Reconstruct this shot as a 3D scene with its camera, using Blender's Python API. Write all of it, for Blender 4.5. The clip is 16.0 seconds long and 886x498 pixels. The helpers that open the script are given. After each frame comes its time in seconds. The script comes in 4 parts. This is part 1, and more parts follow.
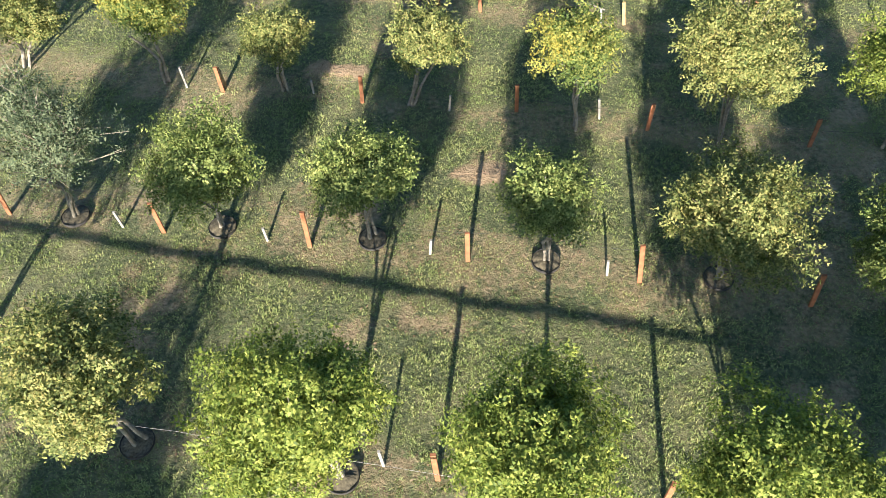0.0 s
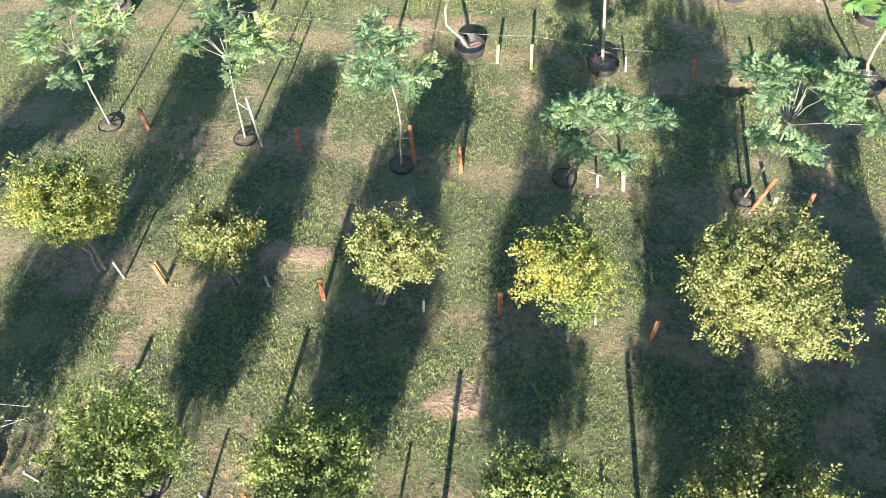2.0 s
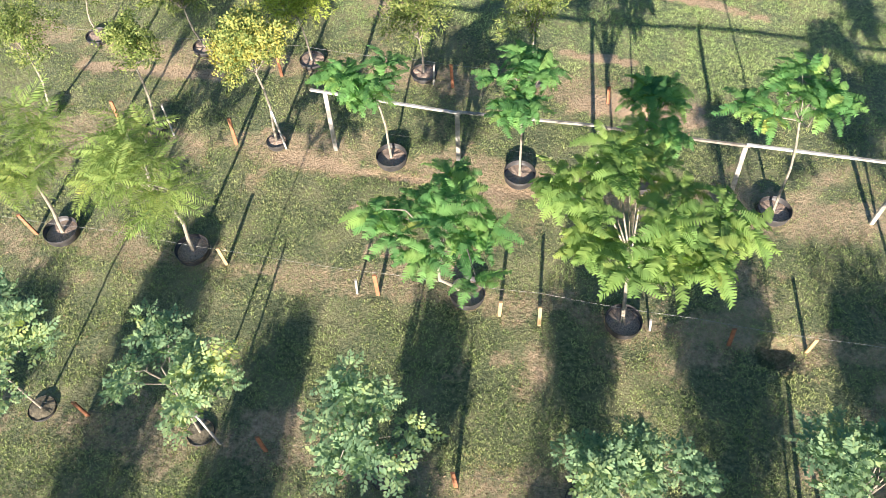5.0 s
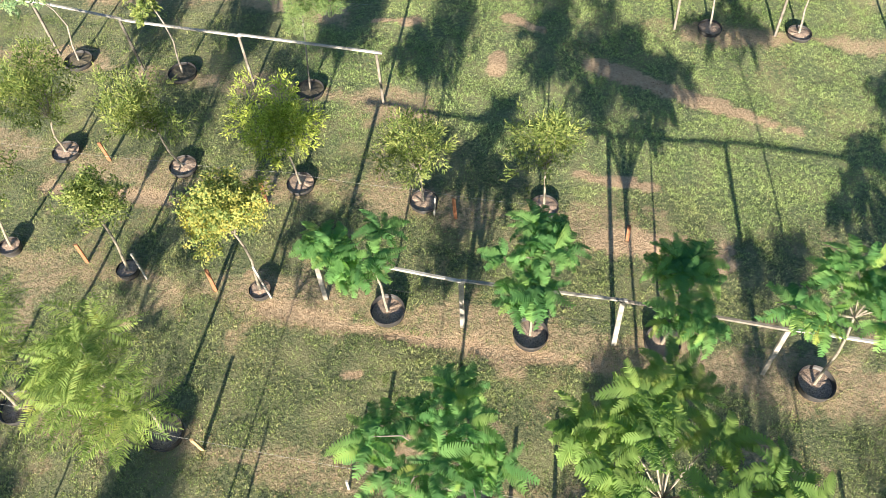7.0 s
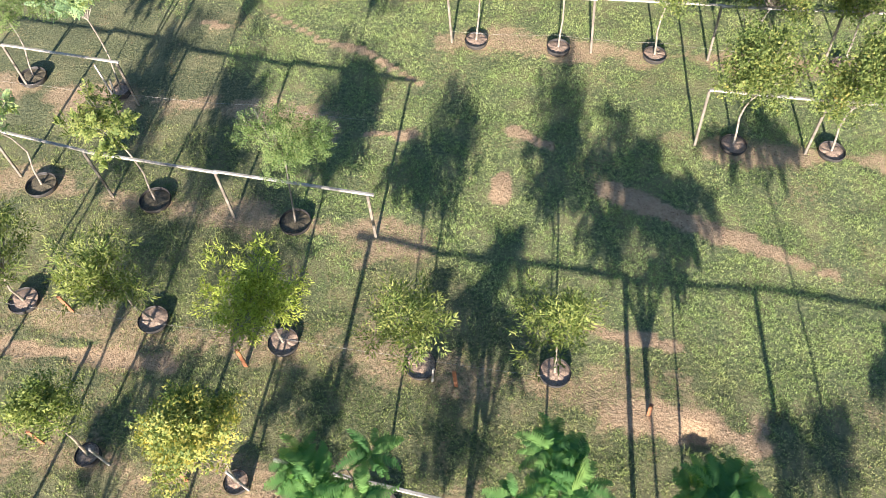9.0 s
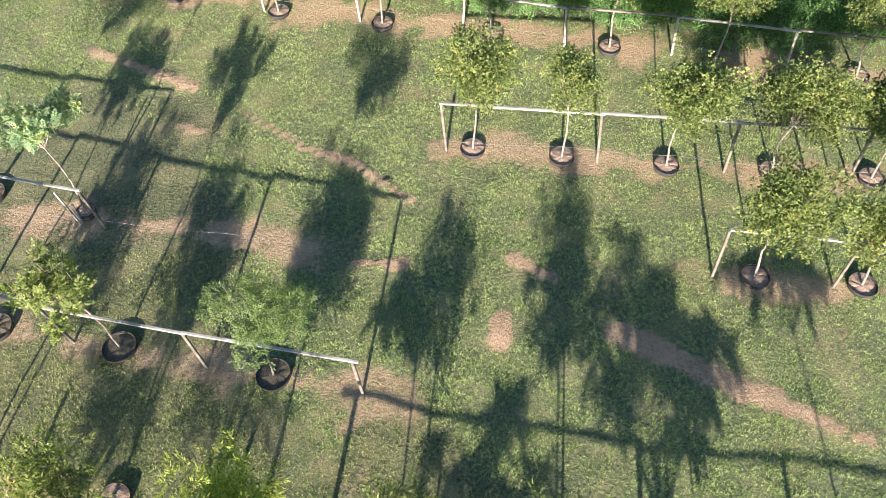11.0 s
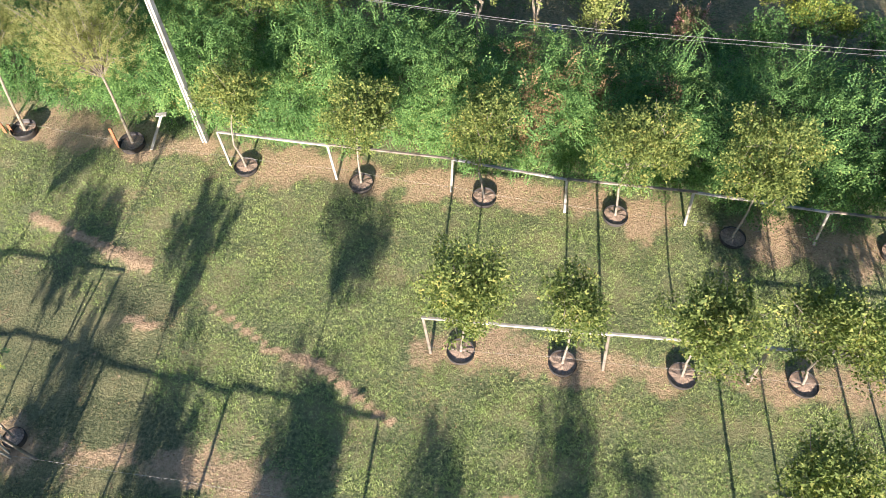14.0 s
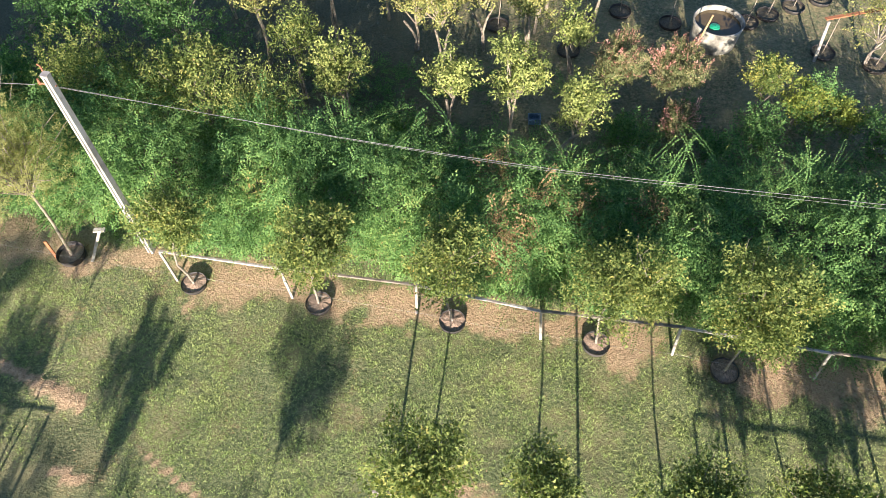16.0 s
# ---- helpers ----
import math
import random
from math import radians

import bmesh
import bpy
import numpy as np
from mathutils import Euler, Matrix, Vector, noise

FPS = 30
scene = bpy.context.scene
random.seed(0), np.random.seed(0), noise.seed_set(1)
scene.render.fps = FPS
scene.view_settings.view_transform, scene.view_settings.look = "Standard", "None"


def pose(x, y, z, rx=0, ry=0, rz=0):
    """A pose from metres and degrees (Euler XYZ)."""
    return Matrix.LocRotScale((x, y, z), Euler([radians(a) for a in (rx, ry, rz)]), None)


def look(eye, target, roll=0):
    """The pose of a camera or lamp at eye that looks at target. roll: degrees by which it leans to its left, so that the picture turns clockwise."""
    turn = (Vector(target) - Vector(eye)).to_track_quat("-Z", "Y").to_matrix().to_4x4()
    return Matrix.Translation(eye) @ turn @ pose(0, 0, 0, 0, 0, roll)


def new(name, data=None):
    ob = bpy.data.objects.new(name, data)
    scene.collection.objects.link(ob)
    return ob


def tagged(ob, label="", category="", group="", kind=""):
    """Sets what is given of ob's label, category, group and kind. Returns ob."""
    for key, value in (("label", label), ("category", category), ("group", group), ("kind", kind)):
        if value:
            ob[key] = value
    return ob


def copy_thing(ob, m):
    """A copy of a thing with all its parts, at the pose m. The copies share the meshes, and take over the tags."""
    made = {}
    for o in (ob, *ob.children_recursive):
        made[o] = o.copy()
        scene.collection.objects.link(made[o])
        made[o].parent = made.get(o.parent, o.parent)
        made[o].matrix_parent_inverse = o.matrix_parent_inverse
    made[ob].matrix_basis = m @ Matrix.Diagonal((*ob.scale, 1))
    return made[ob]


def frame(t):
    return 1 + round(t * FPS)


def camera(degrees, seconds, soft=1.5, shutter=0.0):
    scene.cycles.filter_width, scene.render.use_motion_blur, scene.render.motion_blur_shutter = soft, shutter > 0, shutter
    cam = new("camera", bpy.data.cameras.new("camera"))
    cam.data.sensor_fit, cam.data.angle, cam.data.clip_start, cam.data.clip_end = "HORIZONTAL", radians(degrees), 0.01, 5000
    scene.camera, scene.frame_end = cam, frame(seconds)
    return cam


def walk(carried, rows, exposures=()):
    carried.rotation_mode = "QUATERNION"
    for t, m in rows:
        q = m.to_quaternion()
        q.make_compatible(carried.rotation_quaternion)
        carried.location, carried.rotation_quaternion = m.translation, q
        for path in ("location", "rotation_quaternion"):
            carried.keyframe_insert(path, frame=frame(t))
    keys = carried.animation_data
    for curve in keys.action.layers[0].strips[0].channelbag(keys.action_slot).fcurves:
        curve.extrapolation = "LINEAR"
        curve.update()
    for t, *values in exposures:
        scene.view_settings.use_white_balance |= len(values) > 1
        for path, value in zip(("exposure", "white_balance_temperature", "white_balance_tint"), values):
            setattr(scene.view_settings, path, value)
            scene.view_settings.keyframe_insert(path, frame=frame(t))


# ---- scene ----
cam = camera(65.0, 16.0, soft=0.55)
PATH = [
    (0, (0.265, 3.902, 7.477), (0.238, 5.07, 5.853), -1.2),
    (0.5, (0.357, 4.724, 7.624), (0.332, 5.89, 6.0), -1.2),
    (1, (0.446, 5.552, 7.774), (0.421, 6.717, 6.149), -1.2),
    (1.5, (0.527, 6.38, 7.935), (0.503, 7.541, 6.307), -1.2),
    (2, (0.599, 7.186, 8.117), (0.576, 8.343, 6.486), -1.2),
    (2.5, (0.655, 7.985, 8.311), (0.631, 9.137, 6.676), -1.2),
    (3, (0.696, 8.776, 8.508), (0.672, 9.92, 6.868), -1.3),
    (3.5, (0.722, 9.548, 8.702), (0.698, 10.689, 7.059), -1.3),
    (4, (0.733, 10.305, 8.891), (0.709, 11.443, 7.247), -1.3),
    (4.5, (0.728, 11.061, 9.058), (0.702, 12.2, 7.414), -1.2),
    (7, (0.679, 14.82, 9.766), (0.652, 15.926, 8.1), -1.2),
    (7.5, (0.67, 15.565, 9.889), (0.644, 16.668, 8.221), -1.2),
    (8, (0.667, 16.303, 10.008), (0.642, 17.404, 8.339), -1.2),
    (8.5, (0.666, 17.036, 10.115), (0.643, 18.138, 8.446), -1.2),
    (9, (0.667, 17.771, 10.204), (0.643, 18.872, 8.534), -1.2),
    (9.5, (0.681, 18.49, 10.296), (0.66, 19.588, 8.624), -1.1),
    (10, (0.704, 19.18, 10.4), (0.684, 20.278, 8.728), -1.2),
    (12.5, (0.844, 22.532, 10.941), (0.823, 23.641, 9.276), -1.4),
    (13, (0.886, 23.205, 11.036), (0.868, 24.317, 9.375), -1.3),
    (13.5, (0.944, 23.874, 11.123), (0.926, 24.991, 9.463), -1.3),
    (14, (1.027, 24.526, 11.211), (1.01, 25.647, 9.555), -1.2),
    (14.5, (1.146, 25.166, 11.297), (1.128, 26.291, 9.644), -1.2),
    (15, (1.302, 25.807, 11.368), (1.286, 26.936, 9.717), -1.2),
    (15.5, (1.485, 26.456, 11.423), (1.468, 27.588, 9.773), -1.3),
    (16, (1.691, 27.109, 11.473), (1.675, 28.243, 9.825), -1.2),
]
EXPOSURES = [(0.0, 1.91, 5190, 5.5), (1.0, 2.1, 5100, 8.0), (2.5, 2.23, 5010, 10.5), (3.5, 2.2, 5080, 10.5), (4.5, 2.09, 5140, 10.5), (7.0, 1.95, 5340, 6.0), (10.0, 1.95, 5250, 14.0), (13.0, 1.92, 5350, 14.0), (16.0, 1.94, 5420, 12.5)]
walk(cam, [(t, look(eye, target, roll)) for t, eye, target, roll in PATH], EXPOSURES)


# ---- world and sun ----
SUN_WAY = Vector((0.43, 3.2, -1.0)).normalized()
world = bpy.data.worlds.new("sky")
scene.world = world
world.use_nodes = True
wn = world.node_tree.nodes
sky = wn.new("ShaderNodeTexSky")
sky.sky_type = "NISHITA"
sky.sun_disc = False
sky.ozone_density = 2.0
sky.sun_elevation = radians(17.4)
sky.sun_rotation = radians(187.6)
wn["Background"].inputs["Strength"].default_value = 0.046
world.node_tree.links.new(sky.outputs[0], wn["Background"].inputs["Color"])
sun = new("sun", bpy.data.lights.new("sun", "SUN"))
sun.data.energy = 5.0
sun.data.angle = radians(0.55)
sun.data.color = (1.0, 0.77, 0.535)
sun.matrix_world = look((0, 0, 30), Vector((0, 0, 30)) + SUN_WAY)


# ---- materials ----
def material(name, rough=0.7, metal=0.0):
    mat = bpy.data.materials.new(name)
    mat.use_nodes = True
    nt = mat.node_tree
    bsdf = nt.nodes["Principled BSDF"]
    bsdf.inputs["Roughness"].default_value = rough
    bsdf.inputs["Metallic"].default_value = metal
    return mat, nt, bsdf


def ramp(nt, source, stops):
    node = nt.nodes.new("ShaderNodeValToRGB")
    els = node.color_ramp.elements
    while len(els) < len(stops):
        els.new(0.5)
    for el, (pos, col) in zip(els, stops):
        el.position, el.color = pos, (*col, 1)
    nt.links.new(source, node.inputs[0])
    return node.outputs[0]


def noise_tex(nt, scale, detail=4.0, rough=0.55, coord="Object"):
    tc = nt.nodes.new("ShaderNodeTexCoord")
    tex = nt.nodes.new("ShaderNodeTexNoise")
    tex.inputs["Scale"].default_value = scale
    tex.inputs["Detail"].default_value = detail
    tex.inputs["Roughness"].default_value = rough
    nt.links.new(tc.outputs[coord], tex.inputs["Vector"])
    return tex.outputs["Fac"]


def mix_rgb(nt, fac, a, b, mode="MIX"):
    node = nt.nodes.new("ShaderNodeMix")
    node.data_type, node.blend_type = "RGBA", mode
    for value, slot in ((fac, 0), (a, 6), (b, 7)):
        if hasattr(value, "links"):
            nt.links.new(value, node.inputs[slot])
        else:
            node.inputs[slot].default_value = value if slot == 0 else (*value, 1)
    return node.outputs[2]


def bump(nt, bsdf, height, strength, distance):
    node = nt.nodes.new("ShaderNodeBump")
    node.inputs["Strength"].default_value = strength
    node.inputs["Distance"].default_value = distance
    nt.links.new(height, node.inputs["Height"])
    nt.links.new(node.outputs[0], bsdf.inputs["Normal"])


def muted(colour, share):
    grey = 0.3 * colour[0] + 0.6 * colour[1] + 0.1 * colour[2]
    return tuple(c + (grey - c) * share for c in colour)


def foliage(name, stops, passing=0.24, rough=0.55, patch=2.2, leaf=0.7, area=0.8, mute=0.05, gain=1.0, spec=0.16, grain=2.0, tint=(1.3, 1.4, 0.75)):
    """A leaf: colour by leaf and by patch of the crown, part of the light passing through."""
    mat, nt, bsdf = material(name, rough)
    geo = nt.nodes.new("ShaderNodeNewGeometry")
    spread = nt.nodes.new("ShaderNodeMath")
    spread.operation = "MULTIPLY_ADD"
    nt.links.new(noise_tex(nt, patch, grain, 0.65), spread.inputs[0])
    spread.inputs[1].default_value = area
    half = nt.nodes.new("ShaderNodeMath")
    half.operation = "MULTIPLY_ADD"
    nt.links.new(geo.outputs["Random Per Island"], half.inputs[0])
    half.inputs[1].default_value, half.inputs[2].default_value = leaf, 0.5 - 0.5 * (leaf + area)
    nt.links.new(half.outputs[0], spread.inputs[2])
    col = ramp(nt, spread.outputs[0], [(at, tuple(gain * v for v in muted(c, mute))) for at, c in stops])
    nt.links.new(col, bsdf.inputs["Base Color"])
    bsdf.inputs["Specular IOR Level"].default_value = spec
    trans = nt.nodes.new("ShaderNodeBsdfTranslucent")
    warm = mix_rgb(nt, 1.0, col, tint, "MULTIPLY")
    nt.links.new(warm, trans.inputs["Color"])
    both = nt.nodes.new("ShaderNodeMixShader")
    both.inputs[0].default_value = passing
    nt.links.new(bsdf.outputs[0], both.inputs[1])
    nt.links.new(trans.outputs[0], both.inputs[2])
    nt.links.new(both.outputs[0], nt.nodes["Material Output"].inputs["Surface"])
    return mat


def timber(name, stops, scale=9.0, rough=0.75):
    mat, nt, bsdf = material(name, rough)
    grain = noise_tex(nt, scale, 6.0, 0.65)
    nt.links.new(ramp(nt, grain, stops), bsdf.inputs["Base Color"])
    bump(nt, bsdf, noise_tex(nt, scale * 6, 3.0), 0.35, 0.004)
    return mat


LEAF = {
    "lime": foliage("lime_leaf", [(0.05, (0.05, 0.085, 0.012)), (0.45, (0.17, 0.22, 0.03)), (0.9, (0.36, 0.38, 0.07))]),
    "green": foliage("green_leaf", [(0.05, (0.045, 0.075, 0.016)), (0.45, (0.15, 0.19, 0.045)), (0.8, (0.29, 0.32, 0.09)), (1.0, (0.40, 0.38, 0.12))], gain=1.15),
    "pale": foliage("pale_leaf", [(0.05, (0.05, 0.08, 0.02)), (0.4, (0.17, 0.20, 0.055)), (0.75, (0.34, 0.33, 0.10)), (1.0, (0.48, 0.40, 0.14))]),
    "yellow": foliage("yellow_leaf", [(0.1, (0.06, 0.10, 0.025)), (0.4, (0.16, 0.21, 0.05)), (0.65, (0.33, 0.32, 0.07)), (0.95, (0.52, 0.42, 0.06))], 0.4, 0.6, 1.1, 0.5, 1.6, 0.06, 1.15, 0.2),
    "grey": foliage("grey_leaf", [(0.05, (0.05, 0.072, 0.04)), (0.5, (0.135, 0.17, 0.09)), (0.9, (0.25, 0.28, 0.16))]),
    "blue": foliage("blue_green_leaf", [(0.05, (0.09, 0.15, 0.085)), (0.4, (0.17, 0.25, 0.13)), (0.7, (0.27, 0.34, 0.15)), (1.0, (0.40, 0.41, 0.10))], 0.34, 0.8, 1.3, 0.4, 1.7, 0.0, 1.16, 0.06),
    "fern": foliage("ferny_leaf", [(0.05, (0.08, 0.14, 0.03)), (0.45, (0.20, 0.28, 0.06)), (0.8, (0.33, 0.39, 0.09)), (1.0, (0.48, 0.47, 0.08))], 0.45, 0.8, 1.6, 0.4, 1.4, 0.08, 1.1, 0.1),
    "frond": foliage("frond_leaf", [(0.05, (0.07, 0.16, 0.05)), (0.4, (0.125, 0.265, 0.075)), (0.7, (0.21, 0.36, 0.09)), (0.88, (0.31, 0.42, 0.09)), (1.0, (0.46, 0.49, 0.09))], 0.45, 0.8, 1.3, 0.6, 1.0, 0.05, 1.05, 0.08),
    "flame": foliage("lime_frond_leaf", [(0.05, (0.10, 0.18, 0.05)), (0.4, (0.19, 0.30, 0.07)), (0.7, (0.29, 0.39, 0.085)), (1.0, (0.45, 0.47, 0.09))], 0.45, 0.8, 1.3, 0.5, 0.9, 0.05, 0.98, 0.06),
    "willow": foliage("willow_leaf", [(0.05, (0.06, 0.10, 0.02)), (0.5, (0.18, 0.23, 0.055)), (0.9, (0.36, 0.38, 0.10))], 0.4, spec=0.2),
    "bright": foliage("bright_leaf", [(0.05, (0.13, 0.17, 0.02)), (0.5, (0.30, 0.36, 0.05)), (0.9, (0.47, 0.49, 0.08))], 0.45, 0.6, mute=0.06, gain=1.15, spec=0.2),
    "gloss": foliage("leathery_leaf", [(0.05, (0.05, 0.082, 0.025)), (0.45, (0.145, 0.19, 0.055)), (0.75, (0.245, 0.29, 0.085)), (0.9, (0.345, 0.34, 0.10)), (1.0, (0.43, 0.31, 0.10))], 0.36, 0.6, 2.2, 0.7, 0.8, 0.0, 1.0, 0.14),
    "wispy": foliage("wispy_leaf", [(0.05, (0.15, 0.16, 0.055)), (0.5, (0.28, 0.29, 0.11)), (0.9, (0.40, 0.39, 0.16))], 0.5, 0.8, spec=0.08, gain=1.05),
    "soft": foliage("soft_green_leaf", [(0.05, (0.08, 0.13, 0.045)), (0.5, (0.18, 0.26, 0.085)), (0.9, (0.30, 0.36, 0.12))], 0.42, 0.7, spec=0.12),
    "hedge": foliage("hedge_leaf", [(0.0, (0.03, 0.07, 0.025)), (0.4, (0.085, 0.168, 0.052)), (0.8, (0.175, 0.285, 0.085)), (0.95, (0.26, 0.31, 0.10)), (1.0, (0.35, 0.28, 0.11))], 0.3, 0.65, 0.7, 0.6, 1.5, 0.0, 1.12, 0.12, 4.0),
    "dry": foliage("dry_hedge_leaf", [(0.05, (0.07, 0.07, 0.03)), (0.4, (0.17, 0.14, 0.06)), (0.7, (0.28, 0.195, 0.10)), (1.0, (0.40, 0.28, 0.16))], 0.2, 0.8, mute=0.0),
    "pink": foliage("pink_shrub_leaf", [(0.05, (0.06, 0.085, 0.03)), (0.45, (0.15, 0.18, 0.075)), (0.8, (0.27, 0.25, 0.12)), (1.0, (0.40, 0.27, 0.18))], mute=0.0),
    "pink_tip": foliage("pink_young_leaf", [(0.05, (0.30, 0.12, 0.10)), (0.5, (0.46, 0.24, 0.20)), (1.0, (0.62, 0.40, 0.34))], mute=0.0),
}
PALE_BARK = timber("pale_bark", [(0.3, (0.13, 0.11, 0.08)), (0.55, (0.26, 0.23, 0.175)), (0.75, (0.38, 0.34, 0.27))], 14)
GREY_BARK = timber("grey_bark", [(0.3, (0.12, 0.10, 0.08)), (0.6, (0.30, 0.27, 0.22)), (0.8, (0.42, 0.39, 0.33))], 14)
ORANGE_WOOD = timber("orange_wood", [(0.3, (0.15, 0.06, 0.03)), (0.55, (0.31, 0.135, 0.06)), (0.8, (0.42, 0.235, 0.11))], 7)
TAN_WOOD = timber("tan_wood", [(0.3, (0.28, 0.18, 0.08)), (0.6, (0.43, 0.31, 0.15)), (0.8, (0.52, 0.41, 0.23))], 7)
WHITE_WOOD = timber("white_paint_wood", [(0.34, (0.19, 0.175, 0.14)), (0.5, (0.33, 0.315, 0.28)), (0.7, (0.50, 0.49, 0.46))], 2.6)
PALE_WOOD = timber("pale_worn_wood", [(0.34, (0.13, 0.12, 0.095)), (0.5, (0.26, 0.24, 0.20)), (0.7, (0.40, 0.38, 0.34))], 4)
GREY_WOOD = timber("weathered_wood", [(0.3, (0.08, 0.07, 0.055)), (0.5, (0.17, 0.15, 0.12)), (0.75, (0.27, 0.245, 0.20))], 6)
POLE_COAT = timber("pole_concrete", [(0.3, (0.17, 0.16, 0.145)), (0.5, (0.33, 0.325, 0.305)), (0.8, (0.43, 0.43, 0.41))], 2.5, 0.5)


def plain(name, colour, rough=0.6, metal=0.0, vary=0.35, scale=20):
    mat, nt, bsdf = material(name, rough, metal)
    dark = tuple(c * (1 - vary) for c in colour)
    lit = tuple(min(1, c * (1 + vary)) for c in colour)
    nt.links.new(ramp(nt, noise_tex(nt, scale), [(0.3, dark), (0.7, lit)]), bsdf.inputs["Base Color"])
    return mat


POT_PLASTIC = plain("black_pot_plastic", (0.032, 0.03, 0.029), 0.55, vary=0.6, scale=6)
DUSTY_PLASTIC = plain("dusty_pot_plastic", (0.05, 0.046, 0.042), 0.85, vary=0.5, scale=7)
POTTING_SOIL = plain("potting_soil", (0.30, 0.225, 0.165), 0.95, vary=0.8, scale=55)
DARK_SOIL = plain("dark_potting_soil", (0.11, 0.095, 0.06), 0.95, vary=0.55, scale=38)
WIRE = plain("galvanised_wire", (0.34, 0.33, 0.30), 0.5, 0.3)
HOSE = plain("dark_hose", (0.04, 0.038, 0.035), 0.6)
CABLE = plain("grey_cable", (0.16, 0.16, 0.16), 0.5, 0.2)
RUST = plain("rusty_iron", (0.22, 0.10, 0.05), 0.8)
CONCRETE = plain("stained_concrete", (0.24, 0.235, 0.20), 0.9, vary=0.75, scale=4)
TUB_WATER = plain("muddy_tub_water", (0.10, 0.075, 0.035), 0.12, vary=0.2, scale=3)
TARP = plain("green_plastic", (0.03, 0.30, 0.16), 0.4)


def ground_material():
    mat, nt, bsdf = material("lawn_and_soil", 0.95)
    att = nt.nodes.new("ShaderNodeAttribute")
    att.attribute_name = "soil"
    fine = noise_tex(nt, 17, 6.0, 0.72)
    wide = noise_tex(nt, 1.1, 4.0)
    soil = ramp(nt, fine, [(0.33, (0.13, 0.09, 0.05)), (0.5, (0.34, 0.255, 0.155)), (0.67, (0.54, 0.43, 0.28))])
    red = mix_rgb(nt, wide, soil, (0.44, 0.305, 0.18))
    turf = ramp(nt, fine, [(0.34, (0.022, 0.036, 0.013)), (0.5, (0.088, 0.107, 0.042)), (0.66, (0.23, 0.225, 0.105))])
    zone = nt.nodes.new("ShaderNodeAttribute")
    zone.attribute_name = "lush"
    turf = mix_rgb(nt, zone.outputs["Fac"], turf, ramp(nt, fine, [(0.34, (0.03, 0.048, 0.017)), (0.5, (0.115, 0.147, 0.057)), (0.66, (0.27, 0.285, 0.13))]))
    dry = mix_rgb(nt, ramp(nt, wide, [(0.48, (0, 0, 0)), (0.74, (1, 1, 1))]), turf, (0.25, 0.23, 0.11))
    edge = nt.nodes.new("ShaderNodeMath")
    edge.operation = "MULTIPLY_ADD"
    nt.links.new(noise_tex(nt, 9, 4.0, 0.7), edge.inputs[0])
    edge.inputs[1].default_value = 0.9
    less = nt.nodes.new("ShaderNodeMath")
    less.operation = "SUBTRACT"
    nt.links.new(att.outputs["Fac"], less.inputs[0])
    less.inputs[1].default_value = 0.45
    nt.links.new(less.outputs[0], edge.inputs[2])
    mask = ramp(nt, edge.outputs[0], [(0.36, (0, 0, 0)), (0.72, (1, 1, 1))])
    # Shade on the yard behind the hedge is put into the ground colour.
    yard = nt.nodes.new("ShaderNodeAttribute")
    yard.attribute_name = "yard_shade"
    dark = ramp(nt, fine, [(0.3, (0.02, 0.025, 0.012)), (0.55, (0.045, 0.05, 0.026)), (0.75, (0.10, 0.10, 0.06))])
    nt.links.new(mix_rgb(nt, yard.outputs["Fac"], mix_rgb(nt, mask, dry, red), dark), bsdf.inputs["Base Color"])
    bsdf.inputs["Sheen Weight"].default_value = 0.14
    bsdf.inputs["Sheen Roughness"].default_value = 0.6
    bsdf.inputs["Sheen Tint"].default_value = (0.85, 0.9, 0.55, 1)
    bump(nt, bsdf, fine, 0.9, 0.06)
    return mat


GROUND = ground_material()
GRASS = foliage("grass_blade", [(0.0, (0.055, 0.088, 0.028)), (0.35, (0.17, 0.21, 0.078)), (0.65, (0.265, 0.29, 0.115)), (1.0, (0.39, 0.36, 0.18))], 0.28, 0.8, 0.9, 0.6, 1.3, 0.0, 1.42, 0.05, 7.0, (1.1, 1.25, 0.8))
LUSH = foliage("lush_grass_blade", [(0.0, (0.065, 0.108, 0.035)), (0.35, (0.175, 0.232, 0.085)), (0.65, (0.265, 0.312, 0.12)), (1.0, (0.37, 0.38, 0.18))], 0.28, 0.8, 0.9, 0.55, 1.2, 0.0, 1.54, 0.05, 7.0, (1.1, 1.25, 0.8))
STRAW = foliage("straw_blade", [(0.05, (0.13, 0.11, 0.05)), (0.5, (0.30, 0.25, 0.12)), (0.9, (0.48, 0.39, 0.21))], 0.2, 0.7, 0.9, 0.8, 0.6, 0.0, 1.0)
CLOD = plain("dry_earth", (0.38, 0.24, 0.155), 0.95, vary=0.4, scale=9)
LITTER = foliage("dead_leaf", [(0.1, (0.17, 0.115, 0.065)), (0.5, (0.30, 0.21, 0.125)), (0.9, (0.44, 0.34, 0.21))], 0.1, 0.8, 1.5, gain=1.0)


# ---- mesh helpers ----
def mesh_from(name, verts, faces, mat):
    """A mesh from an array of places and an array of equal-sided faces."""
    verts, faces = np.asarray(verts, np.float32), np.asarray(faces, np.int32)
    me = bpy.data.meshes.new(name)
    me.vertices.add(len(verts))
    me.vertices.foreach_set("co", verts.ravel())
    n, k = faces.shape
    me.loops.add(n * k)
    me.loops.foreach_set("vertex_index", faces.ravel())
    me.polygons.add(n)
    me.polygons.foreach_set("loop_start", np.arange(0, n * k, k, dtype=np.int32))
    me.materials.append(mat)
    me.update(calc_edges=True)
    return me


